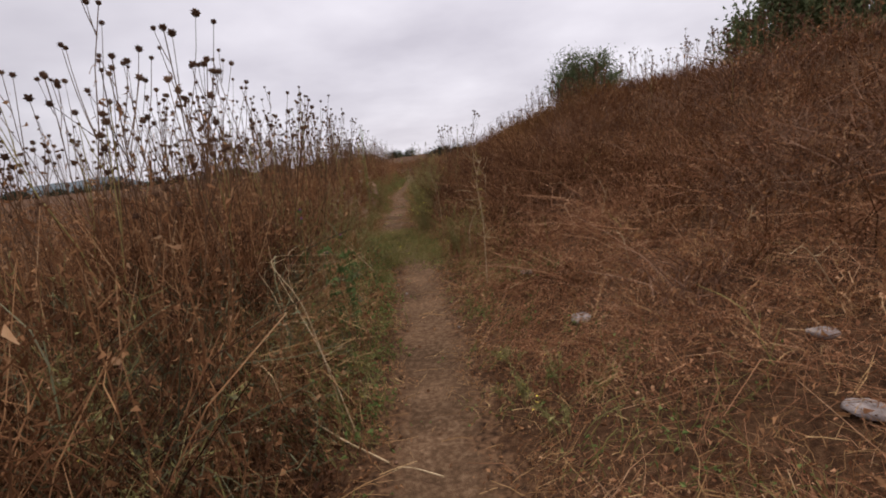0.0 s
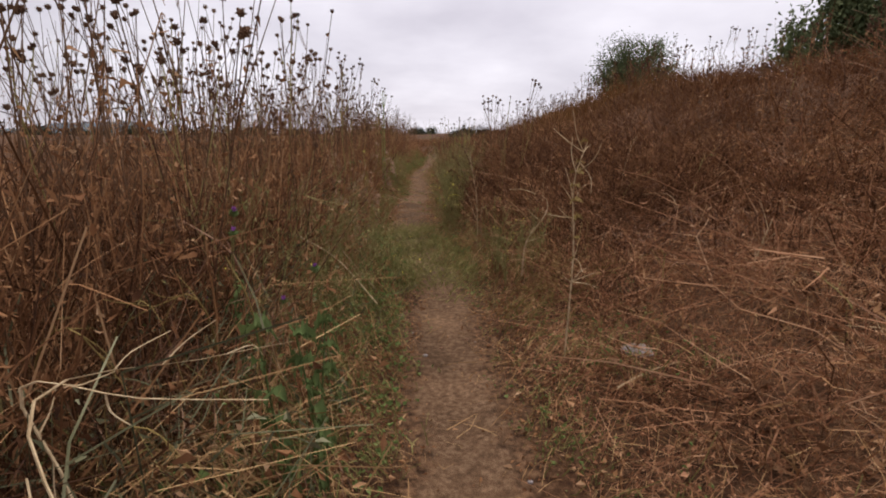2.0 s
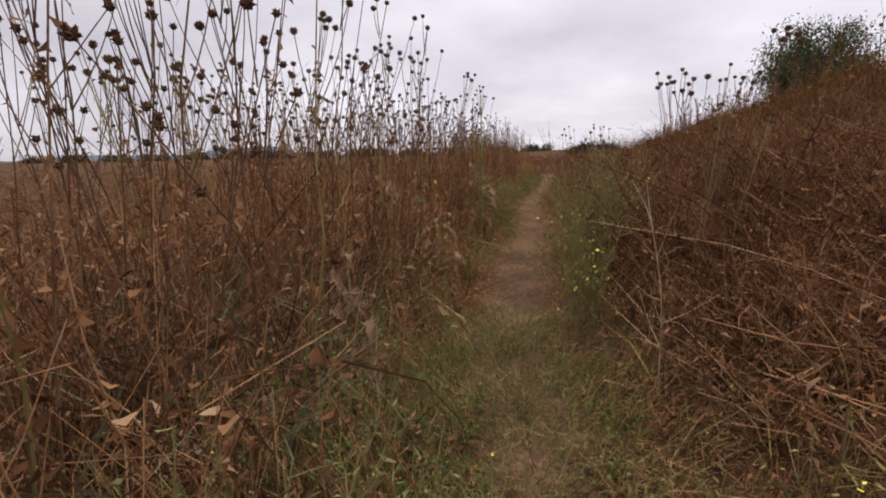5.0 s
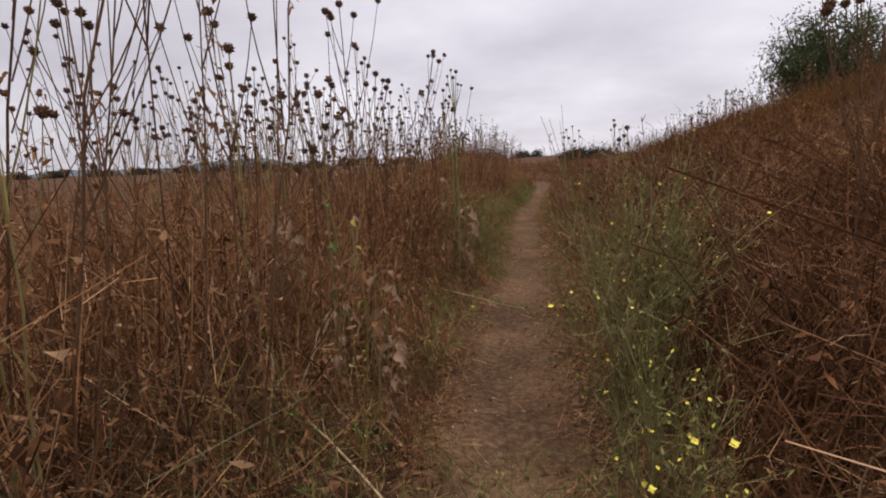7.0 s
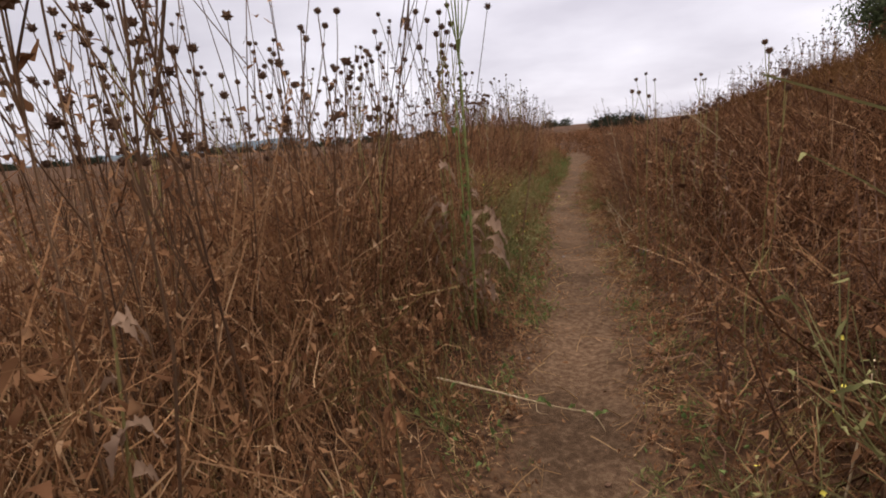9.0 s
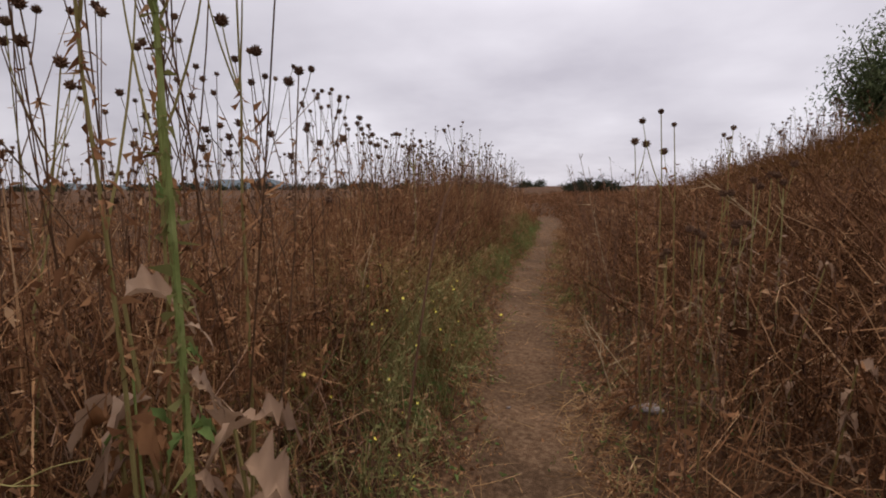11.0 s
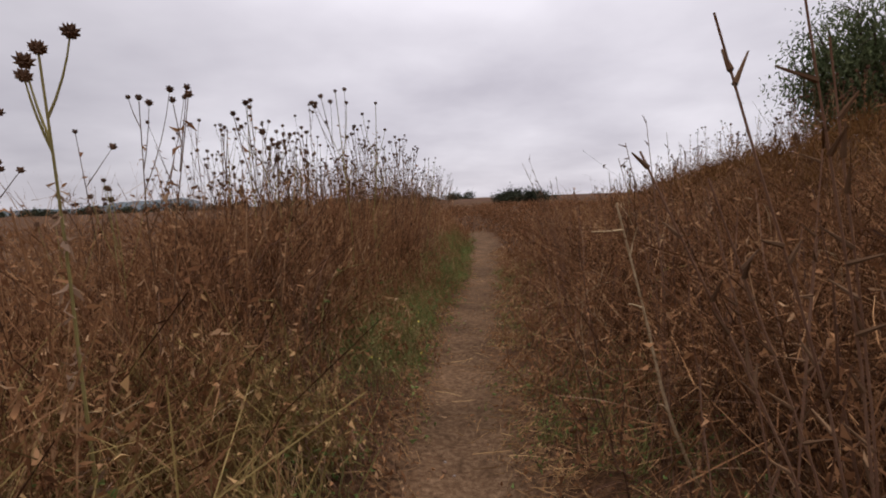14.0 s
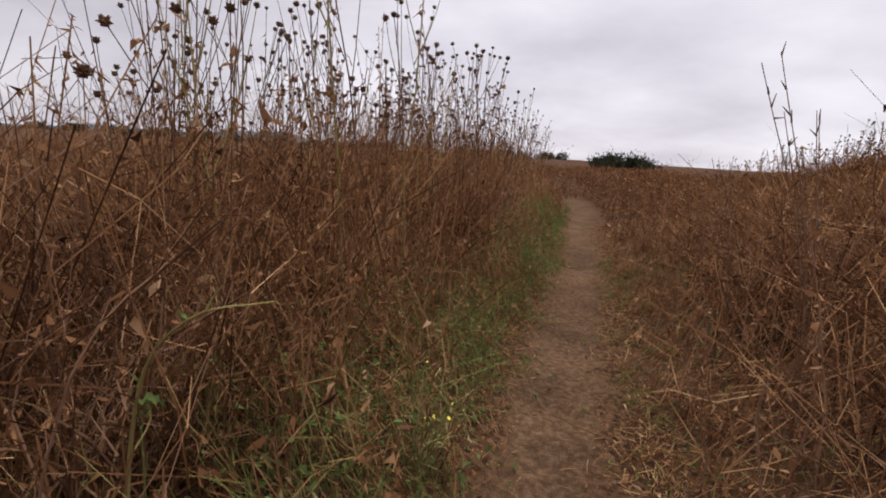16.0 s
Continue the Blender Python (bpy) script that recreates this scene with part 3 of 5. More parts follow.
    # brush behind the front weeds of the field side, its shade put into the colour
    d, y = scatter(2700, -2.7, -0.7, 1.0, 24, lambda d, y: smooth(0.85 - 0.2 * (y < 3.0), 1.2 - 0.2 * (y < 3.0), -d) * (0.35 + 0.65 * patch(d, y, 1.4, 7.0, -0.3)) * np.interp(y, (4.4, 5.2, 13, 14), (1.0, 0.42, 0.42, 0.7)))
    weed_stand("shade_toned_brush_field_side", d, y, weed_height(d, y) * 0.95, (M_SHADEBRUSH, M_SHADEBRUSH), "dead brush behind the weeds of the field side, coloured dark for the shade there", stems=6, twigs=1.5, flecks=4.5, lean=0.25, curl=0.3, crook=0.07, thick=0.0034, leaf=(0.016, 0.06), curled=True)
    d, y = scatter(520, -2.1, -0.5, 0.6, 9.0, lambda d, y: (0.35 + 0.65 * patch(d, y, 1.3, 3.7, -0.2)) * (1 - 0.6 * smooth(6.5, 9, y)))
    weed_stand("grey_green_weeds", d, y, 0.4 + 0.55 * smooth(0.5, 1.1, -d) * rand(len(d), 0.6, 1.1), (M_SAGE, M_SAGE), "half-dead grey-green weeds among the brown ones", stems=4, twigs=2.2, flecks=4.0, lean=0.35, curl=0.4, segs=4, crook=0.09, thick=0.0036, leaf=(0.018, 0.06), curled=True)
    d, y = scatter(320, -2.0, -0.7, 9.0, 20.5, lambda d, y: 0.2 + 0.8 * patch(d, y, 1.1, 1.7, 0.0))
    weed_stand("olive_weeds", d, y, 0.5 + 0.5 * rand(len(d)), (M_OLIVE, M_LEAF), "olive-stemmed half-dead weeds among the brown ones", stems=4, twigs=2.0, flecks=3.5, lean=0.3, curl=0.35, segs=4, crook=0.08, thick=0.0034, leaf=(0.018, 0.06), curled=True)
    # stems behind the straw, coloured dark to stand for shade
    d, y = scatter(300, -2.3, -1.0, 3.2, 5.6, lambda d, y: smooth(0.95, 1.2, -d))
    weed_stand("dark_stems", d, y, 0.85 + 0.35 * rand(len(d)), (M_SHADEBRUSH, M_SHADEBRUSH), "close dead stems behind the straw, coloured dark for the shade there", stems=7, twigs=1.0, flecks=4.0, lean=0.12, curl=0.12, thick=0.0036, leaf=(0.016, 0.055), curled=True)
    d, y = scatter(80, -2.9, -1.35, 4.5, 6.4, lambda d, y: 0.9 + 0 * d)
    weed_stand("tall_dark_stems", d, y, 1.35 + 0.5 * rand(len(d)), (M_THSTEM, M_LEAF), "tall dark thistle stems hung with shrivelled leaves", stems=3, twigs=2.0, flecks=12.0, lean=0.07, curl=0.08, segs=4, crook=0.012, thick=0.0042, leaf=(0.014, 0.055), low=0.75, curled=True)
    # undergrowth coloured dark in place of the shade under the weeds
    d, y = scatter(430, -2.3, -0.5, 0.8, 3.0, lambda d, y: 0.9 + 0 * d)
    weed_stand("shade_toned_undergrowth", d, y, 0.35 + 0.35 * rand(len(d)), (M_SHADEBRUSH, M_SHADEBRUSH), "low undergrowth coloured dark for the shade beneath the weeds", stems=5, twigs=1.2, flecks=6.0, lean=0.45, curl=0.4, thick=0.003, leaf=(0.016, 0.06), curled=True)
    # stout dead stems hung with shrivelled leaves
    for name, n, x0, x1, dense, most, label in (("leafy_dead_stems_field_side", 1500, -2.4, -0.6, lambda d, y: smooth(0.5, 0.9, -d) * (0.35 + 0.65 * clump(d, y)) * (1 - 0.6 * smooth(1.6, 2.4, -d)), 1.0, "stout dead stems hung with shrivelled brown leaves"),
                                         ("leafy_dead_stems_bank_side", 800, 0.55, 2.0, lambda d, y: smooth(6.5, 8, y) * (1 - 0.75 * smooth(8.6, 9.1, y) * (1 - smooth(11, 12, y))) * (0.3 + 0.7 * clump(d, y)), 0.85, "stout dead stems with shrivelled leaves under the bank")):
        d, y = scatter(n, x0, x1, 1.5, 26, dense)
        n = len(d)
        base = on_land(d, y)
        way = unit(np.stack([RNG.normal(0, 0.12, n), RNG.normal(0, 0.12, n), np.ones(n)], 1))
        length = (weed_height(d, y) * rand(n, 0.75, 1.2) + 0.1) * most
        line = curve_points(base, way, length, RNG.normal(0, 0.08, (n, 3)), 4)
        line[:, 1:] += RNG.normal(0, 0.012, (n, 4, 3))
        r = rand(n, 0.003, 0.006)
        tagged(part(name, tubes(line, r, r * 0.5, 4), M_GREY if most < 1 else M_STALK, None), label, "weeds", kind="stuff")
        q = n * 34
        i, t = RNG.integers(0, n, q), rand(q, 0.15, 1.0)
        size = 0.016 + 0.042 * rand(q) ** 1.5
        tagged(part(name + "_leaves", crumples(along(line, i, t), sphere_dirs(q, -0.8), size, size * rand(q, 0.22, 0.5)), M_LEAF, None, soft=True), label + ", the leaves", "weeds", kind="stuff")
    # further along the path and out in the field
    d, y = scatter(3200, -8, -0.5, 26, 62, lambda d, y: 1.0 - 0.5 * smooth(30, 60, y))
    weed_stand("dead_weeds_ahead", d, y, weed_height(d, y), (M_STALK, M_LEAF), "brown dead weeds further along the path", twigs=0.2, flecks=1.6, thick=0.0045, stems=6, segs=2, leaf=(0.04, 0.1))
    d, y = scatter(3800, -0.9, 12, 26, 70, lambda d, y: (1.0 - 0.5 * smooth(30, 60, y)) * np.maximum(smooth(0.35, 0.5, np.abs(d)), smooth(34.5, 36, y)))
    weed_stand("dead_weeds_ahead_bank", d, y, np.maximum(weed_height(d, y) * 0.7, 0.4), (M_HILL, M_LEAF), "brown dead weeds on the low end of the bank", twigs=0.2, flecks=1.6, thick=0.0045, stems=6, segs=2, leaf=(0.04, 0.1))
    d, y = scatter(9000, -60, -3.6, 0, 95, lambda d, y: 1.0 - 0.7 * smooth(8, 45, -d))
    weed_stand("field_weeds", d, y, 0.35 + 0.25 * rand(len(d)), (M_HILL, M_LEAF), "low brown dead weeds of the open field", stems=6, twigs=0, flecks=1.2, thick=0.008, segs=1, leaf=(0.07, 0.18), lean=0.4)
    # lighter grass along both verges of the second stretch
    d, y = scatter(900, -1.1, 1.2, 5.5, 13.0, lambda d, y: 0.75 * smooth(0.36, 0.55, np.abs(d)) * (1 - 0.5 * smooth(10.5, 13, y)) * (0.3 + 0.7 * patch(d, y, 0.9, 2.6, -0.3)) * (1 - 0.85 * smooth(8.6, 9.0, y) * (d > 0)))
    weed_stand("verge_grass", d, y, 0.22 + 0.42 * rand(len(d)) * smooth(0.3, 0.8, np.abs(d)), (M_OLIVE, M_OLIVE), "olive and straw-coloured grass along the verges", stems=6, twigs=1.2, flecks=2.0, lean=0.3, curl=0.4, segs=3, crook=0.07, thick=0.0026, leaf=(0.012, 0.04))
    # green growth along the path's edges
    strip = lambda y: np.maximum.reduce([smooth(1.6, 3.0, y) * (1 - smooth(7.5, 10, y)), smooth(13, 14, y) * (1 - smooth(17, 18.5, y)) * 0.45, smooth(19, 20.5, y) * (1 - smooth(29, 31, y)), 0.15 + 0 * y])
    d, y = scatter(3400, -1.25, -0.28, 0.6, 32, lambda d, y: 0.8 * strip(y) * smooth(1.25, 0.6, -d))
    weed_stand("green_weeds_field_side", d, y, 0.12 + 0.55 * smooth(0.25, 0.9, -d), (M_GREEN, M_LEAFGREEN), "thin green weeds along the path's edge", stems=7, flecks=2.5, lean=0.45, leaf=(0.015, 0.045))
    d, y = scatter(2300, 0.22, 1.5, 0.6, 26, lambda d, y: (0.25 + 0.6 * patch(d, y, 0.8, 9.0)) * smooth(1.5, 0.5, d))
    weed_stand("green_weeds_bank_side", d, y, 0.07 + 0.22 * smooth(0.2, 0.9, d), (M_GREEN, M_LEAFGREEN), "thin green weeds along the path's edge under the bank", stems=6, flecks=2.5, lean=0.6, leaf=(0.012, 0.035))
    d, y = scatter(900, -0.45, 0.45, 6.2, 10.2, lambda d, y: 0.75 * smooth(6.2, 7.5, y) * (1 - smooth(9, 10.2, y)))
    weed_stand("grass_on_path", d, y, 0.08 + 0.12 * rand(len(d)), (M_GREEN, M_GREEN), "thin green grass growing over the path", stems=8, twigs=0.3, flecks=1, lean=0.6, leaf=(0.012, 0.03))
    d, y = scatter(5200, -0.5, 0.5, 0.6, 29, lambda d, y: smooth(0.1, 0.3, np.abs(d)) * (0.3 + 0.7 * patch(d, y, 2.5, 4.0, -0.3)))
    weed_stand("stubble_at_edge", d, y, 0.04 + 0.09 * rand(len(d)), (M_STRAW, M_LEAF), "short dry stubble at the edges of the path", stems=4, twigs=0, flecks=1.5, lean=0.8, curl=0.5, segs=2, thick=0.0016, leaf=(0.01, 0.03))
    edge = lambda d, y: 0.14 + 0.86 * smooth(0.1, 0.31, np.abs(d)) * (0.35 + 0.65 * patch(d, y, 1.5, 2.0))
    litter("straw_litter", 8000, -0.9, 1.2, 0.6, 28, edge, M_STRAW, "broken straw strewn along the path", size=(0.04, 0.22))
    d, y = scatter(16000, -1.0, 1.3, 0.6, 28, lambda d, y: 0.2 + 0.8 * smooth(0.1, 0.34, np.abs(d)))
    n = len(d)
    size = 0.012 + 0.035 * rand(n) ** 2
    flat = sphere_dirs(n) * np.array([[1, 1, 0.25]])
    tagged(part("leaf_litter", blades(on_land(d, y, -0.006), unit(flat), size, size * rand(n, 0.4, 0.8), 0.3), M_LEAF, None), "crumbled dead leaves on the earth beside the path", "leaves", kind="stuff")
    litter("straw_mat", 2600, 0.1, 0.55, 12.5, 21, lambda d, y: patch(d, y, 2.2, 6.0, -0.2) * smooth(0.1, 0.3, d), M_STRAW, "trodden pale straw along one border of the path", size=(0.03, 0.12), lift=0.015)
    litter("straw_bank", 3000, 0.5, 5.0, 0.6, 8.5, lambda d, y: (1.0 - smooth(6.0, 8.5, y)) * patch(d, y, 1.1, 3.0, -0.1) * off_stones(d, y), M_STRAW, "flattened pale straw on the lower bank", size=(0.04, 0.22), lift=0.12)


build_weeds()


# ---- thistles ----
def in_stand(x, y):
    """Beyond the gap the stand's border runs slantwise from the path into the field."""
    return (y < 19.1) | (y > 25.5) | (x + 0.98 * y > 17.8)


def thistle_head(at, way, r, k=8, rows=((-1.0, 0.22), (-0.6, 0.78), (-0.1, 1.0), (0.45, 0.86), (0.85, 0.35))):
    """A dried seed head: a squat bulb drawn out into spines all round, one skin."""
    way = unit(np.array(way, dtype=float))
    ref = np.array([1.0, 0, 0]) if abs(way[2]) > 0.8 else np.array([0, 0, 1.0])
    u = unit(np.cross(way, ref))
    w = np.cross(way, u)
    v, f = [], []
    for i, (hgt, rad) in enumerate(rows):
        for j in range(k):
            a = 2 * math.pi * (j + 0.5 * (i % 2)) / k
            v.append(at + way * hgt * r + (u * math.cos(a) + w * math.sin(a)) * r * rad)
    for i in range(len(rows) - 1):
        for j in range(k):
            a, b2 = i * k + j, i * k + (j + 1) % k
            c2, d2 = b2 + k, a + k
            mid = (v[a] + v[b2] + v[c2] + v[d2]) / 4 - at
            out = unit(mid)
            v.append(at + out * r * (1.85 - 0.4 * abs(float(out @ way))) + way * r * 0.25)
            n = len(v) - 1
            f += [(p, q, n, n) for p, q in ((a, b2), (b2, c2), (c2, d2), (d2, a))]
    return np.array(v), np.array(f)


def thistle(height, heads, stem_mat, head_mat, leaf_mat, leaves, purple=False, fork=0.5, thick=0.006, leaf_size=(0.05, 0.11), sway=1.0, leaf_run=(0.2, 0.85), foliage_mat=None, head_size=(0.010, 0.0165)):
    """One tall thistle: stem, side branches, a head on each end, withered leaves."""
    root = new("thistle")
    bend = np.array([[RNG.normal(0, 0.06), RNG.normal(0, 0.06), 0]]) * sway
    way = unit(np.array([[RNG.normal(0, 0.07) * sway, RNG.normal(0, 0.07) * sway, 1.0]]))
    base, length = np.array([[0, 0, -0.03]]), np.array([height])
    pts = curve_points(base, way, length, bend, 6)
    pts[:, 1:-1] += RNG.normal(0, 0.012, (1, 5, 3)) * min(1.0, sway + 0.2)
    part("stem", tubes(pts, np.array([thick]), np.array([thick * 0.45]), 5), stem_mat, root)
    ends = [(pts[0, -1], unit(pts[0, -1] - pts[0, -2]))]
    for _ in range(heads - 1):
        s = float(RNG.uniform(1 - fork, 0.92))
        at = (base + way * length[:, None] * s + bend * length[:, None] * s * s)[0]
        a = float(rand(1, 0, 2 * np.pi)[0])
        bw = unit(np.array([[math.cos(a) * 0.45, math.sin(a) * 0.45, 1.0]]))
        bl = np.array([height * (1 - s) * float(RNG.uniform(0.5, 1.05)) + 0.06])
        bp = curve_points(at[None], bw, bl, np.array([[-math.cos(a) * 0.12, -math.sin(a) * 0.12, 0.05]]), 4)
        part("branch", tubes(bp, np.array([thick * 0.55]), np.array([thick * 0.3]), 4), stem_mat, root)
        ends.append((bp[0, -1], unit(bp[0, -1] - bp[0, -2])))
    for at, dirn in ends:
        r = float(RNG.uniform(*head_size))
        head = part("seed_head", thistle_head(at + dirn * r * 0.6, dirn + RNG.normal(0, 0.15, 3), r), head_mat, root)
        if purple:
            n = 40
            dd = unit(dirn[None] + RNG.normal(0, 0.35, (n, 3)))
            b0 = np.repeat((at + dirn * r * 1.2)[None], n, 0)
            part("floret", tubes(curve_points(b0, dd, rand(n, 0.012, 0.022), np.zeros((n, 3)), 1), np.full(n, 0.0015), np.full(n, 0.0012)), M_PURPLE, head, "purple florets")
    n = leaves * 11
    knots = rand(leaves * 2 + 2, 0.25, 0.9)
    run = np.clip(knots[RNG.integers(0, len(knots), n)] + RNG.normal(0, 0.012, n), 0.05, 0.97)
    size = rand(n, 0.018, 0.07) * (1.25 - 0.6 * run)
    part("withered_foliage", crumples(along(pts, np.zeros(n, dtype=int), run), sphere_dirs(n, -1.4), size, size * rand(n, 0.14, 0.4)), foliage_mat or leaf_mat, root, soft=True)
    for _ in range(leaves):
        s = float(RNG.uniform(*leaf_run))
        at = (base + way * length[:, None] * s + bend * length[:, None] * s * s)[0]
        part("leaf", leaf_blade(at, float(RNG.uniform(*leaf_size)), width=0.14, droop=1.0), leaf_mat, root, soft=True)
    return root


def leaf_blade(at, size, droop=0.8, width=0.35):
    """A lobed, curled leaf that hangs from the stem."""
    a = float(rand(1, 0, 2 * np.pi)[0])
    out = np.array([math.cos(a), math.sin(a), 0.0])
    side = np.array([-math.sin(a), math.cos(a), 0.0])
    up = np.array([0, 0, 1.0])
    k, v, f = 10, [], []
    curl = float(RNG.uniform(0.4, 1.3))
    for i in range(k + 1):
        s = i / k
        mid = at + out * size * (s - 0.25 * s * s) + up * size * (0.25 * s - droop * s * s)
        lobe = width * size * (math.sin(math.pi * min(s * 0.95 + 0.05, 1)) * (1.0 if i % 2 else 0.6) * float(RNG.uniform(0.7, 1.2)))
        tw = side * math.cos(curl * s * 2) + up * math.sin(curl * s * 2)
        fold = up * lobe * curl
        v += [mid + tw * lobe + fold + RNG.normal(0, 0.035, 3) * size, mid + RNG.normal(0, 0.02, 3) * size, mid - tw * lobe * float(RNG.uniform(0.5, 1.1)) + fold * float(RNG.uniform(0, 1.6))]
        if i:
            b = 3 * i
            f += [(b - 3, b - 2, b + 1, b), (b - 2, b - 1, b + 2, b + 1)]
    return np.array(v), np.array(f)


def place(root, d, y, turn=0.0, lean=(0.0, 0.0), size=1.0):
    x = d + float(trail_x(np.array([y]))[0])
    z = float(land(np.array([x]), np.array([y]))[0])
    m = pose(x, y, z, lean[0], lean[1], turn)
    root.matrix_basis = m @ Matrix.Diagonal((size, size, size, 1))
    return m


def build_thistles():
    kinds = []
    for h, n, lv, mats in ((1.95, 5, 4, (M_THSTEM, M_HEAD, M_LEAF)), (2.15, 6, 3, (M_THSTEM, M_HEAD, M_LEAF)), (1.75, 4, 3, (M_THSTEM, M_HEAD, M_LEAF)),
                           (2.3, 6, 4, (M_THSTEM, M_HEAD, M_LEAF)), (2.05, 3, 4, (M_THGREEN, M_HEAD, M_LEAF)), (1.65, 4, 3, (M_THGREEN, M_HEAD, M_LEAF))):
        t = thistle(h, n, *mats, lv, leaf_size=(0.035, 0.075))
        tagged(t, "tall dried thistle with brown seed heads among dead weeds", "thistle", "dried thistles by the path")
        kinds.append(t)
    dense = lambda y: 1.0 - 0.85 * smooth(14.9, 15.5, y) * (1 - smooth(18.3, 19.5, y))
    d, y = scatter(520, -3.3, -0.85, 2.2, 27, lambda d, y: np.clip(0.45 + 0.55 * patch(d, y, 0.8, 3.0, -0.3), 0, 1) * dense(y) * smooth(0.75 + 0.35 * (y < 7), 1.15 + 0.25 * (y < 7), -d))
    spots = list(zip(d, y))
    RNG.shuffle(spots)
    spots = spots[:240]
    d, y = scatter(13, 1.12, 1.5, 8.6, 9.9, lambda d, y: 0.9 + 0 * d)
    spots += list(zip(d, y))
    d, y = scatter(60, 3.4, 6.2, 3, 26, lambda d, y: 0.75 + 0 * d)
    spots += list(zip(d, y))
    spots = [(d, y) for d, y in spots if in_stand(d + trail_x(np.array(y)), y)]
    for i, (d, y) in enumerate(spots):
        k = kinds[i] if i < len(kinds) else kinds[int(RNG.integers(0, len(kinds)))]
        x = d + float(trail_x(np.array([y]))[0])
        z = float(land(np.array([x]), np.array([y]))[0])
        size = float(RNG.uniform(0.84, 1.16)) * (0.48 if d > 2.5 else 0.8 if d > 0 else 0.76 if 15.0 < y < 18.9 else 1.0)
        m = pose(x, y, z, float(RNG.normal(0, 4)), float(RNG.normal(0, 4)), float(RNG.uniform(0, 360)))
        if i < len(kinds):
            k.matrix_basis = m
        else:
            c = copy_thing(k, m)
            c.scale = (size, size, size)


build_thistles()


def thistles_ahead():
    """The thistles too far along to count."""
    pairs_w = []
    d, y = scatter(750, -4.5, -0.9, 26, 58, lambda d, y: np.clip(0.3 + 0.7 * patch(d, y, 0.5, 3.0, -0.3), 0, 1))
    d2, y2 = scatter(480, 3.6, 7.0, 4, 36, lambda d, y: 0.8 + 0 * d)
    d3, y3 = scatter(420, -12.0, -3.2, 0, 26, lambda d, y: np.clip(patch(d, y, 0.5, 1.0, -0.1), 0, 1) * smooth(14, 5, -d))
    d4, y4 = scatter(480, -3.4, -1.0, 2.5, 27, lambda d, y: (1.0 - 0.85 * smooth(14.9, 15.5, y) * (1 - smooth(18.3, 19.5, y))) * 0.8)
    d5, y5 = scatter(260, -6.5, -2.2, 16, 24, lambda d, y: 0.8 + 0 * d)
    d, y = np.concatenate([d, d2, d3, d4, d5]), np.concatenate([y, y2, y3, y4, y5])
    low = np.arange(len(d)) >= len(d) - len(d5)
    ok = in_stand(d + trail_x(y), y)
    d, y, low = d[ok], y[ok], low[ok]
    n = len(d)
    base = on_land(d, y)
    length = np.where(d > 0, rand(n, 0.6, 1.0), np.where(low, rand(n, 1.15, 1.7), rand(n, 1.4, 2.25)))
    way = unit(np.stack([RNG.normal(0, 0.09, n), RNG.normal(0, 0.09, n), np.ones(n)], 1))
    bend = RNG.normal(0, 0.05, (n, 3))
    pairs_w.append(tubes(curve_points(base, way, length, bend, 3), np.full(n, 0.005), np.full(n, 0.0025)))
    tips = [base + way * length[:, None] + bend * length[:, None]]
    m = n * 2
    i, s = RNG.integers(0, n, m), rand(m, 0.5, 0.92)
    at = base[i] + way[i] * (length[i] * s)[:, None] + bend[i] * (length[i] * s * s)[:, None]
    bw = unit(way[i] + RNG.normal(0, 0.3, (m, 3)) * np.array([[1, 1, 0.2]]))
    bl = length[i] * (1 - s) * rand(m, 0.5, 1.0) + 0.05
    pairs_w.append(tubes(curve_points(at, bw, bl, np.zeros((m, 3)), 1), np.full(m, 0.0035), np.full(m, 0.002)))
    tips.append(at + bw * bl[:, None])
    tips = np.concatenate(tips)
    owner = np.concatenate([np.arange(n), i])
    pairs_h = []
    for pick, k, rows in ((y[owner] < 27, 5, ((-0.95, 0.3), (-0.45, 0.9), (0.2, 1.0), (0.8, 0.45))), (y[owner] >= 27, 4, ((-0.9, 0.4), (-0.1, 1.0), (0.75, 0.5)))):
        at = tips[pick]
        hv, hf = thistle_head(np.zeros(3), (0, 0, 1), 1.0, k, rows)
        size = rand(len(at), 0.010, 0.018)
        a = rand(len(at), 0, 6.28)
        hx = hv[None, :, 0] * np.cos(a)[:, None] - hv[None, :, 1] * np.sin(a)[:, None]
        hy = hv[None, :, 0] * np.sin(a)[:, None] + hv[None, :, 1] * np.cos(a)[:, None]
        turned = np.stack([hx, hy, np.broadcast_to(hv[None, :, 2], hx.shape)], -1)
        pairs_h.append(((at[:, None] + turned * size[:, None, None]).reshape(-1, 3), (hf[None] + (np.arange(len(at)) * len(hv))[:, None, None]).reshape(-1, 4)))
    v, f = join(*pairs_h)
    q = n * 16
    i, t = RNG.integers(0, n, q), rand(q, 0.35, 0.95)
    at = base[i] + way[i] * (length[i] * t)[:, None] + bend[i] * (length[i] * t * t)[:, None]
    size = rand(q, 0.015, 0.07)
    leaf = crumples(at, sphere_dirs(q, -0.8), size, size * rand(q, 0.2, 0.45))
    tagged(part("thistle_stand_leaves", leaf, M_LEAF, None, soft=True), "shrivelled leaves hanging on the dried thistle stand", "thistles", kind="stuff")
    tagged(part("thistle_stand_stems", join(*pairs_w), M_THSTEM, None), "stand of dried thistles beyond the near ones, stems", "thistles", kind="stuff")
    tagged(part("thistle_stand_heads", (v, f), M_HEAD, None), "stand of dried thistles beyond the near ones, seed heads", "thistles", kind="stuff")


thistles_ahead()


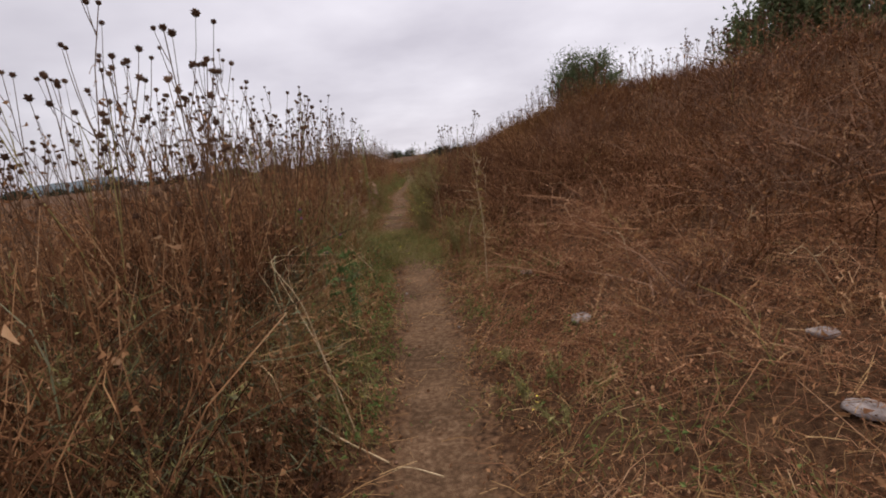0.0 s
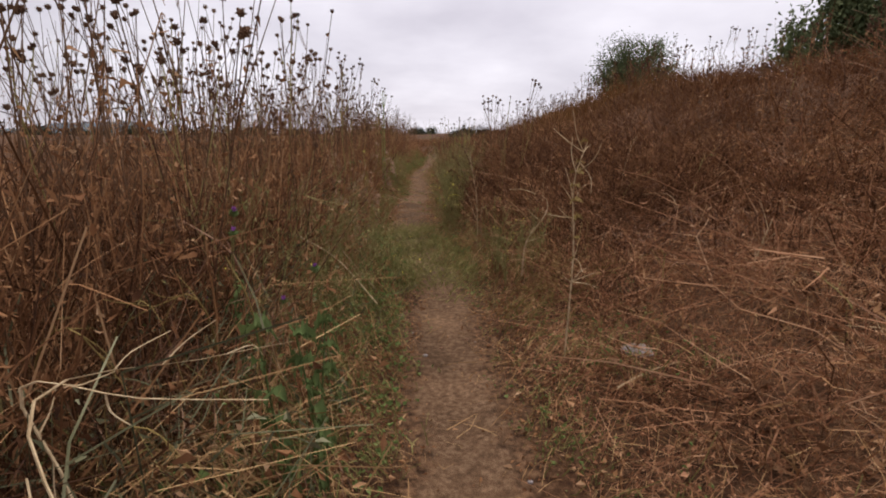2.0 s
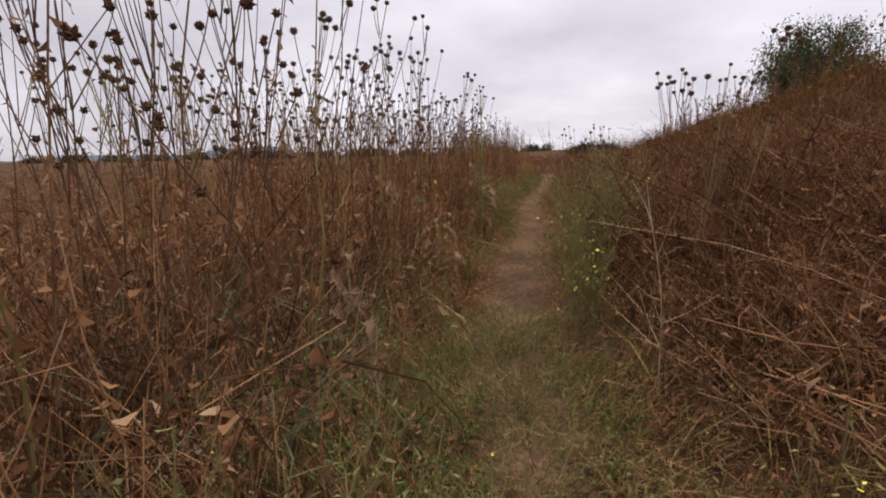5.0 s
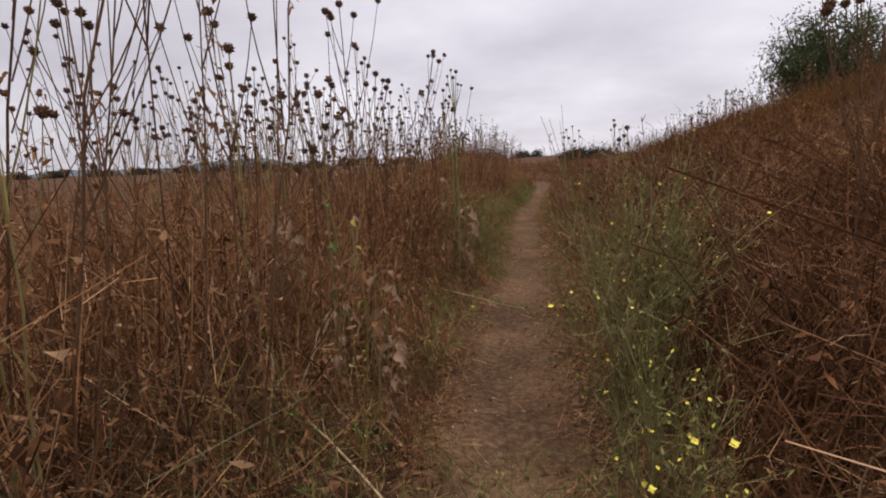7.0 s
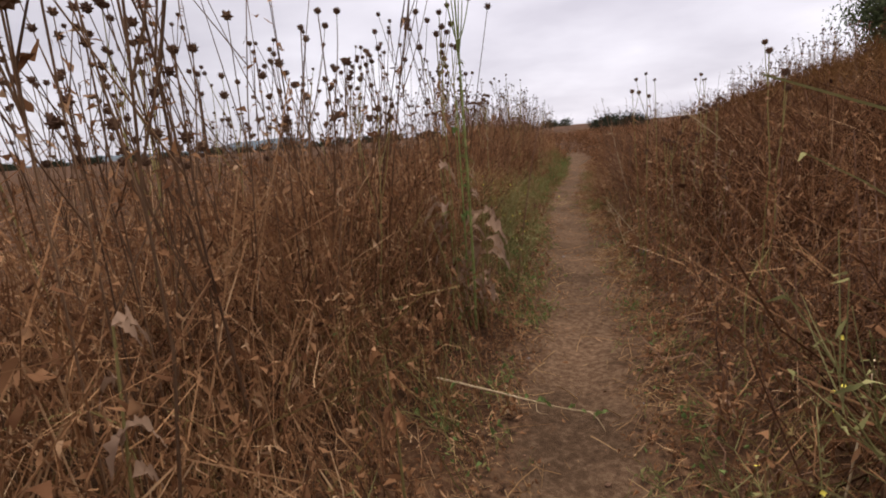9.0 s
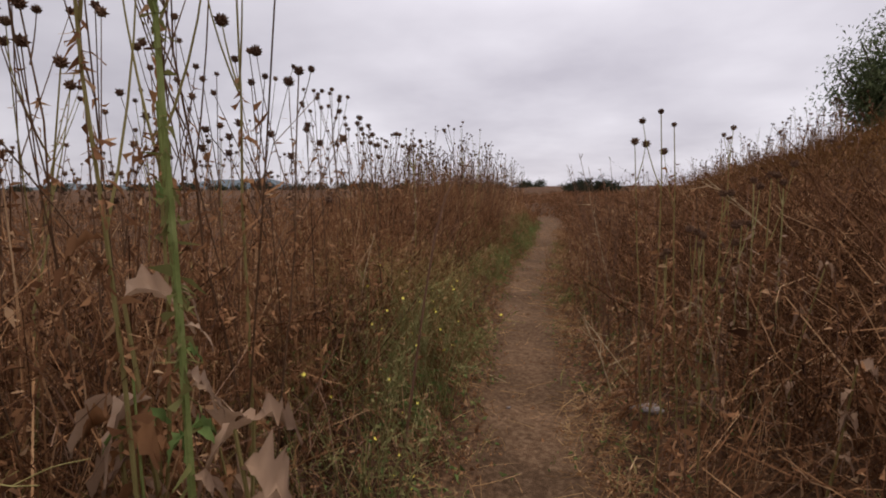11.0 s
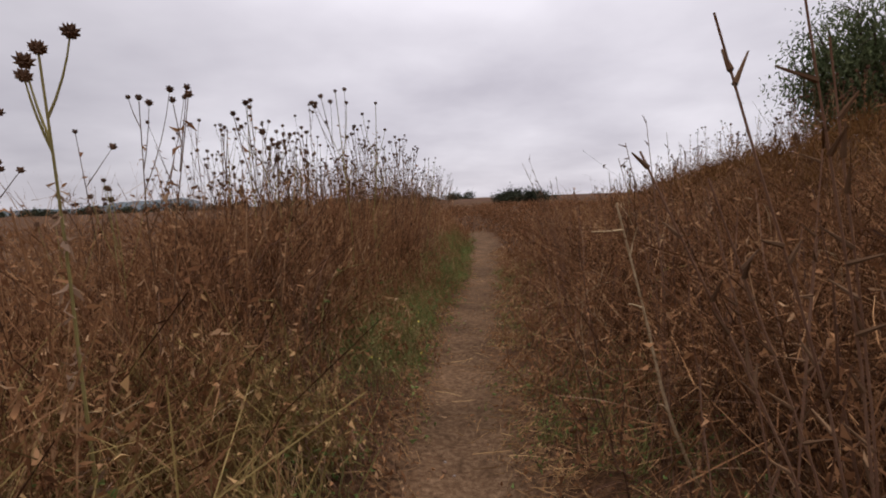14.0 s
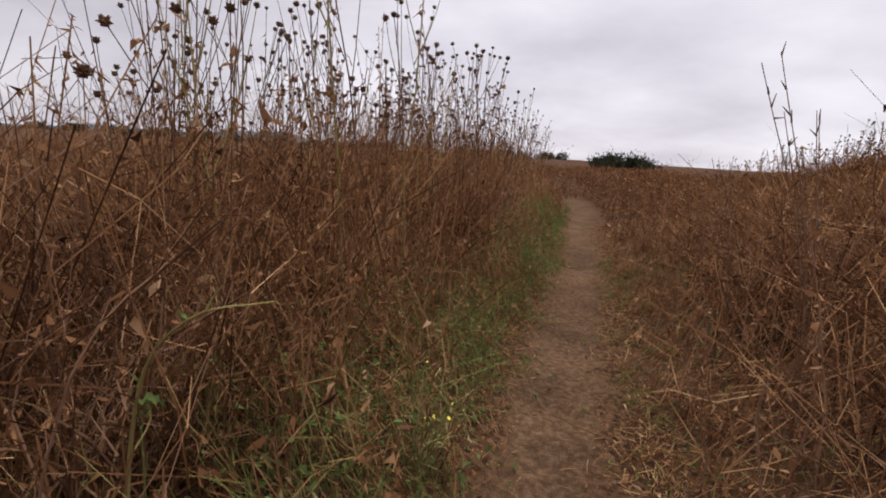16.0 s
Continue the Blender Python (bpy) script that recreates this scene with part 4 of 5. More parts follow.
# ---- trees ----
def tree(x, y, height, crown, label, leaves, seed, leaf=0.12, name="tree", k=12, trunk=0.3, leaf_mat=None, hang=0.0):
    """A tapered trunk that forks into limbs, with twig clumps of small leaves at their ends."""
    rng = np.random.default_rng(seed)
    z = float(land(np.array([x]), np.array([y]))[0])
    root = new(name)
    root.matrix_basis = pose(x, y, z)
    trunk_h = height * trunk
    part("trunk", tubes(curve_points(np.array([[0, 0, -0.1]]), np.array([[0.08, 0.05, 1.0]]), np.array([trunk_h + 0.1]), np.array([[0.05, -0.04, 0]]), 5),
                        np.array([height * 0.035]), np.array([height * 0.022]), 9), M_BARK, root)
    a = np.arange(k) * 2.4 + rng.uniform(0, 0.5, k)
    out = rng.uniform(0.3, 1.0, k)
    ends = np.stack([np.cos(a) * out * crown * 0.85, np.sin(a) * out * crown * 0.85, height * (0.92 - 0.5 * out ** 1.6) * rng.uniform(0.85, 1.05, k)], 1)
    start = np.repeat(np.array([[0.08 * trunk_h, 0.05 * trunk_h, trunk_h * 0.9]]), k, 0)
    way = ends - start
    length = np.linalg.norm(way, axis=1)
    bend = np.stack([np.zeros(k), np.zeros(k), rng.uniform(-0.1, 0.15, k)], 1)
    m = 14
    clump = []
    for q in range(k):
        limb = tubes(curve_points(start[q:q + 1], unit(way[q:q + 1]), length[q:q + 1], bend[q:q + 1], 5), np.array([height * 0.014]), np.array([height * 0.003]), 5)
        s = rng.uniform(0.3, 1.0, m)
        at = start[q] + way[q] * s[:, None] + bend[q] * (length[q] * s * s)[:, None]
        tw = unit(rng.normal(size=(m, 3)) + np.array([[0, 0, 0.25]]))
        tl = rng.uniform(0.1, 0.32, m) * crown
        twig = tubes(curve_points(at, tw, tl, np.zeros((m, 3)), 2), np.full(m, height * 0.004), np.full(m, height * 0.001), 3)
        part("limb", join(limb, twig), M_BARK, root)
        clump += [at + tw * tl[:, None], at + tw * tl[:, None] * 0.5]
    clump = np.concatenate(clump)
    spread = rng.uniform(0.05, 0.13, len(clump)) * crown
    j = rng.integers(0, len(clump), leaves)
    pos = clump[j] + rng.normal(size=(leaves, 3)) * spread[j][:, None] * np.array([[1, 1, 0.75]])
    if hang:
        # the outer sprays droop in strings
        pos[:, 2] -= hang * rng.uniform(0, 1, leaves) ** 2 * (0.3 + 0.7 * (j % 3 == 0))
    size = rng.uniform(0.6, 1.3, leaves) * leaf
    v, f = blades(pos, unit(rng.normal(size=(leaves, 3)) + np.array([[0, 0, -0.6 - hang]])), size, size * (0.34 if hang else 0.5))
    part("crown", (v, f), leaf_mat or M_TREE, root)
    return tagged(root, label, "tree")


tree(11.6, 30.5, 5.7, 3.1, "small green pepper tree on top of the bank", 27000, 3, leaf=0.14, k=16, trunk=0.2, hang=0.5)
tree(64.5, 76.0, 28.0, 14.0, "large dark green tree behind the bank", 24000, 5, leaf=0.8)


def hedge_far():
    spots = [(6.5, 80, 1.35, 3.0), (10.0, 84, 1.25, 3.0)]
    for i, (x, y, h, c) in enumerate(spots):
        tagged(tree(x, y, h, c, "dark green rounded shrub far along the path", 3500, 20 + i, leaf=0.3, name="shrub", k=9, trunk=0.12, leaf_mat=M_SHRUB), category="shrub", group="far shrubs")
    rng = np.random.default_rng(44)
    for i in range(34):
        x = -520 + i * 16.0 + rng.uniform(-5, 5)
        y = 400 + rng.uniform(-20, 30) + 0.25 * (x + 160)
        tagged(tree(x, y, rng.uniform(2.8, 5), rng.uniform(11, 15), "dark distant tree on the skyline beyond the field", 700, 60 + i, leaf=1.6, k=7, trunk=0.1, leaf_mat=M_SHRUB), group="skyline trees")


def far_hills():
    """Low wooded hills beyond the field, the haze of distance painted into their colour."""
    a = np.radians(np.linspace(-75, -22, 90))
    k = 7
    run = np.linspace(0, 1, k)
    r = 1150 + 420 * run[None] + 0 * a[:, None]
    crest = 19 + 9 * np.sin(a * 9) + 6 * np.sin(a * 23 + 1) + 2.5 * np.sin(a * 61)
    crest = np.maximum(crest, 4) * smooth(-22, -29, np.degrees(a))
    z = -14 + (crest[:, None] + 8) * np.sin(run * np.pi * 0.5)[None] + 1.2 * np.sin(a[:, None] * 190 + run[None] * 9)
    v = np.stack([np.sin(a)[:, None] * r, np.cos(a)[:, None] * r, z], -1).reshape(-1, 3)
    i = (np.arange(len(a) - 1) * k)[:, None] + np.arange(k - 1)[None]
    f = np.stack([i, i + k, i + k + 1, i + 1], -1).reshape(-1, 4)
    tagged(mesh_object("backdrop", v, f, M_HAZEHILL, smooth=True), "low wooded hills beyond the field, distance haze put into their blue-grey colour", "hills", kind="structure")


hedge_far()
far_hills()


# ---- single plants that stand out ----
def ground_z(x, y):
    return float(land(np.array([x]), np.array([y]))[0])


def bent_line(points, r0, r1, sides=5, steps=4):
    """A smooth tapered stem through a few points."""
    p = [np.array(q, dtype=float) for q in points]
    p = [2 * p[0] - p[1]] + p + [2 * p[-1] - p[-2]]
    out = []
    for i in range(1, len(p) - 2):
        for k in range(steps):
            t = k / steps
            a, b, c, d = p[i - 1], p[i], p[i + 1], p[i + 2]
            out.append(0.5 * (2 * b + (c - a) * t + (2 * a - 5 * b + 4 * c - d) * t * t + (3 * b - a - 3 * c + d) * t ** 3))
    out.append(p[-2])
    return np.array(out), tubes(np.array(out)[None], np.array([r0]), np.array([r1]), sides)


def dry_stalk(points, r, mat, label, twigs=4, leaves=0, leaf_mat=None, name="dry_stalk", twig_len=0.16, leaf_size=(0.04, 0.08), group=""):
    """One fallen or leaning stalk with its bare side twigs; points in the world, the first one its foot."""
    foot = np.array(points[0], dtype=float)
    root = new(name)
    root.matrix_basis = Matrix.Translation(foot)
    line, geo = bent_line([np.array(q) - foot for q in points], r, r * 0.45)
    part("stem", geo, mat, root)
    for _ in range(twigs):
        i = int(RNG.integers(len(line) // 4, len(line) - 1))
        run = unit(line[i] - line[i - 1])
        way = unit(run + RNG.normal(0, 0.6, 3))
        end = line[i] + way * float(RNG.uniform(0.4, 1.0)) * twig_len
        mid = (line[i] + end) / 2 + RNG.normal(0, 0.012, 3)
        part("twig", bent_line([line[i], mid, end], r * 0.5, r * 0.25, 4, 3)[1], mat, root)
    for _ in range(leaves):
        i = int(RNG.integers(len(line) // 3, len(line)))
        part("leaf", leaf_blade(line[i], float(RNG.uniform(*leaf_size)), droop=0.4, width=0.22), leaf_mat or M_LEAF, root, soft=True)
    tagged(root, label, "stalk", group)
    return root


def petals(at, r):
    """A small four-petalled flower, one skin."""
    n = unit(RNG.normal(size=3) + np.array([0, -0.4, 1.2]))
    u = unit(np.cross(n, np.array([1.0, 0.2, 0])))
    w = np.cross(n, u)
    v = [at]
    for k in range(8):
        a = k * math.pi / 4
        q = r if k % 2 == 0 else r * 0.66
        v.append(at + (u * math.cos(a) + w * math.sin(a)) * q + n * r * (0.25 if k % 2 == 0 else 0.05))
    f = [(0, 1 + (k - 1) % 8, 1 + k, 1 + (k + 1) % 8) for k in range(0, 8, 2)]
    return np.array(v), np.array(f)


def mustard(x, y, height, spread, stems, flowers, lean=(0, 0), label="green flowering mustard with small yellow flowers", flower=0.011):
    """A loose bush of thin green stems from one foot, yellow flowers at the ends."""
    root = new("mustard_bush")
    root.matrix_basis = pose(x, y, ground_z(x, y))
    lines = []
    for _ in range(stems):
        a = float(RNG.uniform(0, 2 * math.pi))
        out = np.array([math.cos(a), math.sin(a), 0]) * spread * float(RNG.uniform(0.2, 1.0)) + np.array([lean[0], lean[1], 0]) * float(RNG.uniform(0.4, 1.0))
        h = height * float(RNG.uniform(0.55, 1.05))
        foot = np.array([math.cos(a), math.sin(a), 0]) * spread * 0.45 * float(RNG.uniform(0.1, 1.0))
        line, geo = bent_line([foot, foot + out * 0.35 + np.array([0, 0, h * 0.55]), foot + out + np.array([0, 0, h])], 0.0034, 0.0014, 4)
        side = [geo]
        n = 14
        i = RNG.integers(3, len(line), n)
        way = unit(RNG.normal(0, 0.55, (n, 3)) + unit(out + np.array([0, 0, h]))[None] * 0.9)
        ln = rand(n, 0.08, 0.26) * height
        pts = curve_points(line[i], way, ln, np.stack([np.zeros(n), np.zeros(n), rand(n, -0.2, 0.25)], 1), 3)
        side.append(tubes(pts, np.full(n, 0.0017), np.full(n, 0.0009), 3))
        part("stem", join(*side), M_MUST, root)
        lines.append(np.concatenate([line[4:], pts[:, -1], pts[:, 2]]))
    spots = np.concatenate(lines)
    tips = np.concatenate([q[-28:-14] for q in lines])
    n = stems * 18
    i = RNG.integers(0, len(spots), n)
    size = rand(n, 0.012, 0.036)
    part("foliage", crumples(spots[i], sphere_dirs(n, 0.2), size, size * 0.34), M_MUST, root, soft=True)
    for k in RNG.choice(len(tips), min(flowers, len(tips)), replace=False):
        part("flower", petals(tips[k] + RNG.normal(0, 0.006, 3), flower * float(RNG.uniform(0.4, 0.95))), M_YELLOW, root)
    return tagged(root, label, "mustard", "flowering mustard by the path")


def leafy_plant(x, y, height, leaves, size, mat, stem_mat, label, width=0.3, name="leafy_weed", lean=(0, 0), stems=1, droop=0.8, r=0.006):
    root = new(name)
    root.matrix_basis = pose(x, y, ground_z(x, y))
    for _ in range(stems):
        off = RNG.normal(0, 0.05, 3) * (stems > 1)
        off[2] = 0
        h = height * float(RNG.uniform(0.75, 1.0))
        tip = np.array([lean[0], lean[1], h]) + off * 3
        line, geo = bent_line([off, off + (tip - off) * 0.5 + RNG.normal(0, 0.02, 3), tip], r, r * 0.5)
        part("stem", geo, stem_mat, root)
        for _ in range(leaves):
            i = int(RNG.integers(2, len(line)))
            part("leaf", leaf_blade(line[i], float(RNG.uniform(*size)), droop=droop, width=width * 0.8), mat, root, soft=True)
    return tagged(root, label, "weed")


def podded_weed(x, y, height, branches, label, lean=0.0, tips=()):
    """A slender upright dead weed with narrow upturned pods."""
    root = new("podded_weed")
    root.matrix_basis = pose(x, y, ground_z(x, y))
    for b in range(branches):
        tip = np.array(tips[b]) if tips else np.array([RNG.normal(lean, 0.10), RNG.normal(0, 0.10), height * float(RNG.uniform(0.8, 1.02))])
        line, geo = bent_line([(0, 0, 0), tip * np.array([0.3, 0.3, 0.55]), tip], 0.0034, 0.0016, 4)
        part("stem", geo, M_GREY, root)
        for k in range(9):
            i = len(line) - 1 - k // 2
            at = line[i] + (line[i - 1] - line[i]) * float(rand(1)[0])
            way = unit(unit(tip) + RNG.normal(0, 0.75, 3))
            ln = float(RNG.uniform(0.02, 0.04))
            p = at + way * 0.012
            part("pod", bent_line([at, p, p + way * ln * 0.5, p + way * ln], 0.0042, 0.0012, 5, 2)[1], M_THSTEM, root)
    return tagged(root, label, "weed", "podded weeds by the path")


def build_single_plants():
    pale, brown = "bleached dry stalk", "brown dry stalk"
    # by the first stretch
    dry_stalk([(-0.50, 2.75, 0.02), (-0.66, 2.92, 0.62), (-0.86, 3.12, 0.90), (-0.66, 3.38, 0.86), (-0.50, 3.62, 0.80)], 0.0045, M_PALE, pale + " bent over and broken at a kink", 5)
    dry_stalk([(-0.80, 3.10, 0.02), (-0.88, 3.2, 0.58), (-0.99, 3.25, 0.86), (-0.74, 3.25, 0.83), (-0.46, 3.25, 0.82)], 0.0055, M_PALE, "thick bleached stalk snapped over at a sharp kink", 3)
    for p in ([(-1.25, 3.85, 0.05), (-1.12, 3.8, 0.75), (-0.98, 3.78, 0.86), (-0.90, 3.8, 0.5)], [(-0.85, 3.9, 0.1), (-0.80, 3.8, 0.75), (-0.88, 3.75, 0.9), (-1.0, 3.7, 0.6)], [(-0.62, 3.85, 0.05), (-0.66, 3.8, 0.78), (-0.74, 3.8, 1.02)],
              [(-1.15, 3.6, 0.05), (-1.2, 3.55, 0.7), (-1.05, 3.5, 0.9), (-0.92, 3.5, 0.72)], [(-0.95, 3.5, 0.05), (-0.98, 3.45, 0.55), (-0.82, 3.4, 0.66), (-0.7, 3.4, 0.5)]):
        dry_stalk(p, 0.0045, M_OLIVE, "limp straw-coloured stem looped over the others", 5, twig_len=0.2, group="limp straw stems")
    dry_stalk([(-0.40, 2.5, 0.02), (-0.55, 2.7, 0.4), (-0.80, 3.0, 0.82)], 0.0045, M_PALE, pale + " leaning out of the weeds", 3)
    dry_stalk([(-0.22, 2.2, 0.015), (-0.55, 2.45, 0.10), (-1.0, 2.9, 0.25)], 0.006, M_PALE, pale + " lying beside the path", 3)
    dry_stalk([(0.03, 2.04, 0.012), (-0.10, 2.12, 0.02), (-0.18, 2.16, 0.012)], 0.004, M_PALE, "short bleached stick lying on the path", 1, name="stick")
    leafy_plant(-0.47, 3.85, 0.88, 34, (0.04, 0.09), M_DEEPGREEN, M_DEEPGREEN, "dark green leafy weed beside the path", 0.42, stems=3)
    for x, y, h in ((-0.97, 4.45, 1.02), (-0.87, 4.2, 0.95), (-0.74, 4.38, 0.66), (-0.52, 4.45, 0.82), (-1.12, 4.6, 0.52)):
        t = thistle(h, 1, M_MUST, M_DEEPGREEN, M_DEEPGREEN, 7, purple=True, thick=0.005, leaf_size=(0.07, 0.13))
        t.matrix_basis = pose(x, y, ground_z(x, y), 0, 0, 40 * x)
        tagged(t, "green thistle with a purple flower head", "thistle", "purple flowering thistles")
    for x, y, h in ((-1.05, 1.55, 0.6), (-1.4, 1.6, 0.7), (-1.35, 1.95, 0.75), (-1.6, 2.5, 0.9), (-0.95, 4.75, 1.0), (-1.15, 5.2, 1.1), (-0.75, 5.3, 0.85), (-0.95, 5.9, 0.95), (-0.7, 6.6, 0.8)):
        mustard(x, y, h, 0.32, 9, 3, (0.15, -0.08), "bushy yellow-green weed among the dead stalks", 0.007)
    dry_stalk([(-0.86, 4.42, 0.02), (-0.90, 4.40, 0.78), (-1.15, 4.52, 0.98), (-1.36, 4.62, 1.03)], 0.007, M_GREY, "reddish bent dead stem", 4)
    dry_stalk([(-0.44, 5.78, 0.16), (-0.71, 5.75, 0.51), (-0.98, 5.75, 0.69)], 0.007, M_PALE, pale + " slanting out over the path", 2)
    dry_stalk([(-0.45, 6.35, 0.05), (-0.60, 6.1, 0.33), (-0.79, 6.0, 0.62)], 0.0045, M_PALE, pale + " slanting beside the path", 2)
    dry_stalk([(-0.45, 6.33, 0.04), (-0.57, 6.15, 0.26), (-0.70, 6.0, 0.43)], 0.0045, M_PALE, pale + " slanting beside the path", 1)
    dry_stalk([(-0.95, 6.03, 0.05), (-1.12, 6.0, 0.17), (-1.32, 6.0, 0.30)], 0.006, M_PALE, pale + " lying in the weeds", 2)
    dry_stalk([(0.80, 6.55, 0.15), (0.84, 6.6, 0.45), (1.0, 6.6, 0.70), (1.0, 6.6, 0.84), (0.86, 6.6, 0.90)], 0.008, M_PALE, "bleached stalk arching over the straw", 4, twig_len=0.25)
    for x, y, h in ((0.72, 6.6, 0.62), (0.92, 6.75, 0.6), (0.60, 6.9, 0.7)):
        mustard(x, y, h, 0.24, 10, 12, (-0.05, -0.05), "half-dry mustard with a few yellow flowers", 0.009)
    for x, y in ((-0.42, 6.75), (-0.26, 6.55), (-0.2, 6.9), (-0.5, 7.2)):
        mustard(x, y, 0.3, 0.18, 8, 9, (0.06, 0), "low green mustard with yellow flowers", 0.010)
    # the lower bank
    dry_stalk([(0.76, 5.02, 0.05), (0.77, 5.0, 0.7), (0.74, 4.98, 1.12), (0.80, 4.97, 1.36)], 0.006, M_PALE, "pale branching dead weed at the foot of the bank", 18, 26, M_OLIVE, twig_len=0.24)
    dry_stalk([(2.2, 5.5, 0.25), (2.21, 5.49, 0.55), (2.26, 5.45, 0.85)], 0.007, M_PALE, "pale dead weed standing on the bank", 7, twig_len=0.22)
    dry_stalk([(0.90, 4.54, 0.12), (1.1, 4.62, 0.17), (1.31, 4.68, 0.20)], 0.006, M_PALE, pale + " lying on the straw", 2)
    dry_stalk([(0.6, 8.35, 0.05), (0.58, 8.32, 0.6), (0.5, 8.3, 1.05)], 0.005, M_PALE, "pale tuft of dead stalks by the path", 10, twig_len=0.35)
    for x, y, w in STONES:
        stone(x, y, w)
    # flowering mustard
    mustard(0.31, 9.35, 0.72, 0.20, 14, 30, (-0.05, -0.05), flower=0.016)
    mustard(0.38, 9.75, 0.85, 0.24, 15, 28, (-0.06, 0), flower=0.014)
    mustard(0.46, 10.4, 1.25, 0.34, 32, 44, (-0.08, -0.05))
    mustard(0.60, 10.9, 1.25, 0.38, 32, 44, (-0.10, -0.05))
    mustard(0.85, 11.3, 1.1, 0.36, 16, 20, (-0.1, 0))
    mustard(0.36, 11.4, 0.5, 0.28, 10, 18, (-0.12, 0))
    mustard(-0.78, 10.9, 0.5, 0.2, 7, 8, (0.12, 0))
    mustard(-0.72, 14.2, 0.62, 0.24, 10, 12, (0.14, 0))
    for x, y, h in ((-0.95, 14.95, 0.85), (-0.72, 15.35, 0.75), (-0.9, 15.75, 0.8)):
        mustard(x, y, h, 0.27, 11, 11, (0.12, 0), flower=0.012)
    mustard(-0.66, 20.15, 0.42, 0.2, 8, 9, (0.1, 0))
    mustard(-0.70, 19.3, 0.4, 0.2, 7, 5, (0.1, 0))
    for x, y in ((0.68, 2.2), (0.8, 2.7), (0.55, 2.55), (0.62, 3.2), (-0.42, 2.9), (-0.4, 3.2)):
        mustard(x, y, 0.2, 0.18, 6, 7, label="low green weed with tiny yellow flowers", flower=0.007)
    dry_stalk([(1.05, 10.0, 0.15), (0.9, 9.95, 0.7), (0.80, 9.9, 1.02)], 0.006, M_GREY, "grey branching dead weed behind the mustard", 10, twig_len=0.3)
    dry_stalk([(0.95, 9.9, 0.2), (0.62, 9.8, 1.02), (0.49, 9.8, 1.27)], 0.008, M_THSTEM, "dark bare stem leaning over the path", 3)
    # the middle stretch
    dry_stalk([(-0.62, 9.5, 0.03), (-1.0, 9.75, 0.2), (-1.44, 9.98, 0.38)], 0.008, M_PALE, pale + " fallen across the weeds", 4)
    dry_stalk([(-1.30, 9.75, 0.05), (-1.2, 9.9, 0.38), (-1.08, 10.02, 0.68)], 0.007, M_PALE, "forked bleached stalk standing out of the weeds", 6, twig_len=0.3)
    dry_stalk([(-1.25, 10.35, 0.05), (-1.1, 10.2, 0.5), (-0.93, 10.05, 0.95)], 0.006, M_PALE, pale + " leaning towards the path", 5, 3, twig_len=0.25)
    dry_stalk([(-0.92, 12.32, 0.22), (-0.56, 12.35, 0.12), (-0.34, 12.38, 0.05), (-0.13, 12.40, 0.012)], 0.006, M_PALE, "broken stalk with green leaves lying across the path", 2, 9, M_LEAFGREEN)
    leafy_plant(-0.56, 12.38, 0.22, 5, (0.06, 0.1), M_LEAF, M_STALK, "small clump of withered brown leaves on the path's edge")
    for x, y, h in ((-0.9, 10.15, 1.05), (-1.1, 10.4, 1.0), (-1.25, 9.9, 1.1), (-0.95, 10.8, 0.9), (-1.3, 10.9, 1.2), (-0.85, 11.5, 0.9), (-1.0, 13.0, 0.95), (-0.9, 13.7, 0.8), (-1.2, 13.9, 1.1), (-1.05, 7.4, 1.0), (-1.2, 8.4, 1.15), (0.95, 14.4, 0.9), (0.8, 15.4, 0.8), (1.1, 15.0, 0.95)):
        leafy_plant(x, y, h, 13, (0.04, 0.095), M_PALELEAF if RNG.uniform() < 0.5 else M_LEAF, M_THGREEN, "dying weed hung with large curled brown leaves", 0.38, name="withered_weed", lean=(float(RNG.normal(0, 0.1)), float(RNG.normal(0, 0.1))), droop=1.1)
    for x, y, h in ((-0.85, 10.05, 0.6), (-0.95, 10.3, 0.7), (-1.05, 10.1, 0.75), (-0.8, 10.35, 0.6), (-1.15, 10.25, 0.8), (-0.92, 10.6, 0.75), (-0.95, 13.25, 0.5), (-1.0, 13.5, 0.6), (-0.8, 13.55, 0.5)):
        leafy_plant(x, y, h, 12, (0.05, 0.11), M_PALELEAF, M_STALK, "dying weed hung with bleached curled leaves", 0.3, name="withered_weed", lean=(float(RNG.normal(0, 0.08)), float(RNG.normal(0, 0.08))), droop=0.7)
    for x, y, h in ((-0.98, 8.0, 0.75), (-1.05, 8.15, 1.0), (-1.15, 7.95, 0.85)):
        leafy_plant(x, y, h, 11, (0.11, 0.2), M_PALELEAF, M_THGREEN, "dying weed hung with large bleached curled leaves", 0.32, name="withered_weed", lean=(float(RNG.normal(0, 0.05)), float(RNG.normal(0, 0.05))), droop=0.9)
    leafy_plant(-1.0, 10.2, 1.1, 7, (0.04, 0.08), M_YLEAF, M_THGREEN, "weed with yellowing leaves among dead stalks", 0.3, droop=0.9)
    for x, y, h, n in ((-1.43, 10.55, 1.0, 9), (-1.2, 10.5, 0.85, 8), (-1.62, 10.6, 0.95, 8), (-1.02, 10.75, 0.8, 7), (-1.07, 13.42, 0.9, 9), (-0.83, 13.46, 1.05, 9), (-1.0, 13.5, 1.2, 8), (-0.86, 13.52, 0.85, 7), (-1.15, 13.55, 0.8, 7)):
        leafy_plant(x, y, h, n, (0.12, 0.22), M_PALELEAF if RNG.uniform() < 0.65 else M_LEAF, M_THGREEN, "dying thistle hung with broad curled leaves", 0.34, name="withered_weed", lean=(float(RNG.normal(0, 0.05)), float(RNG.normal(0, 0.05))), droop=0.85, r=0.009)
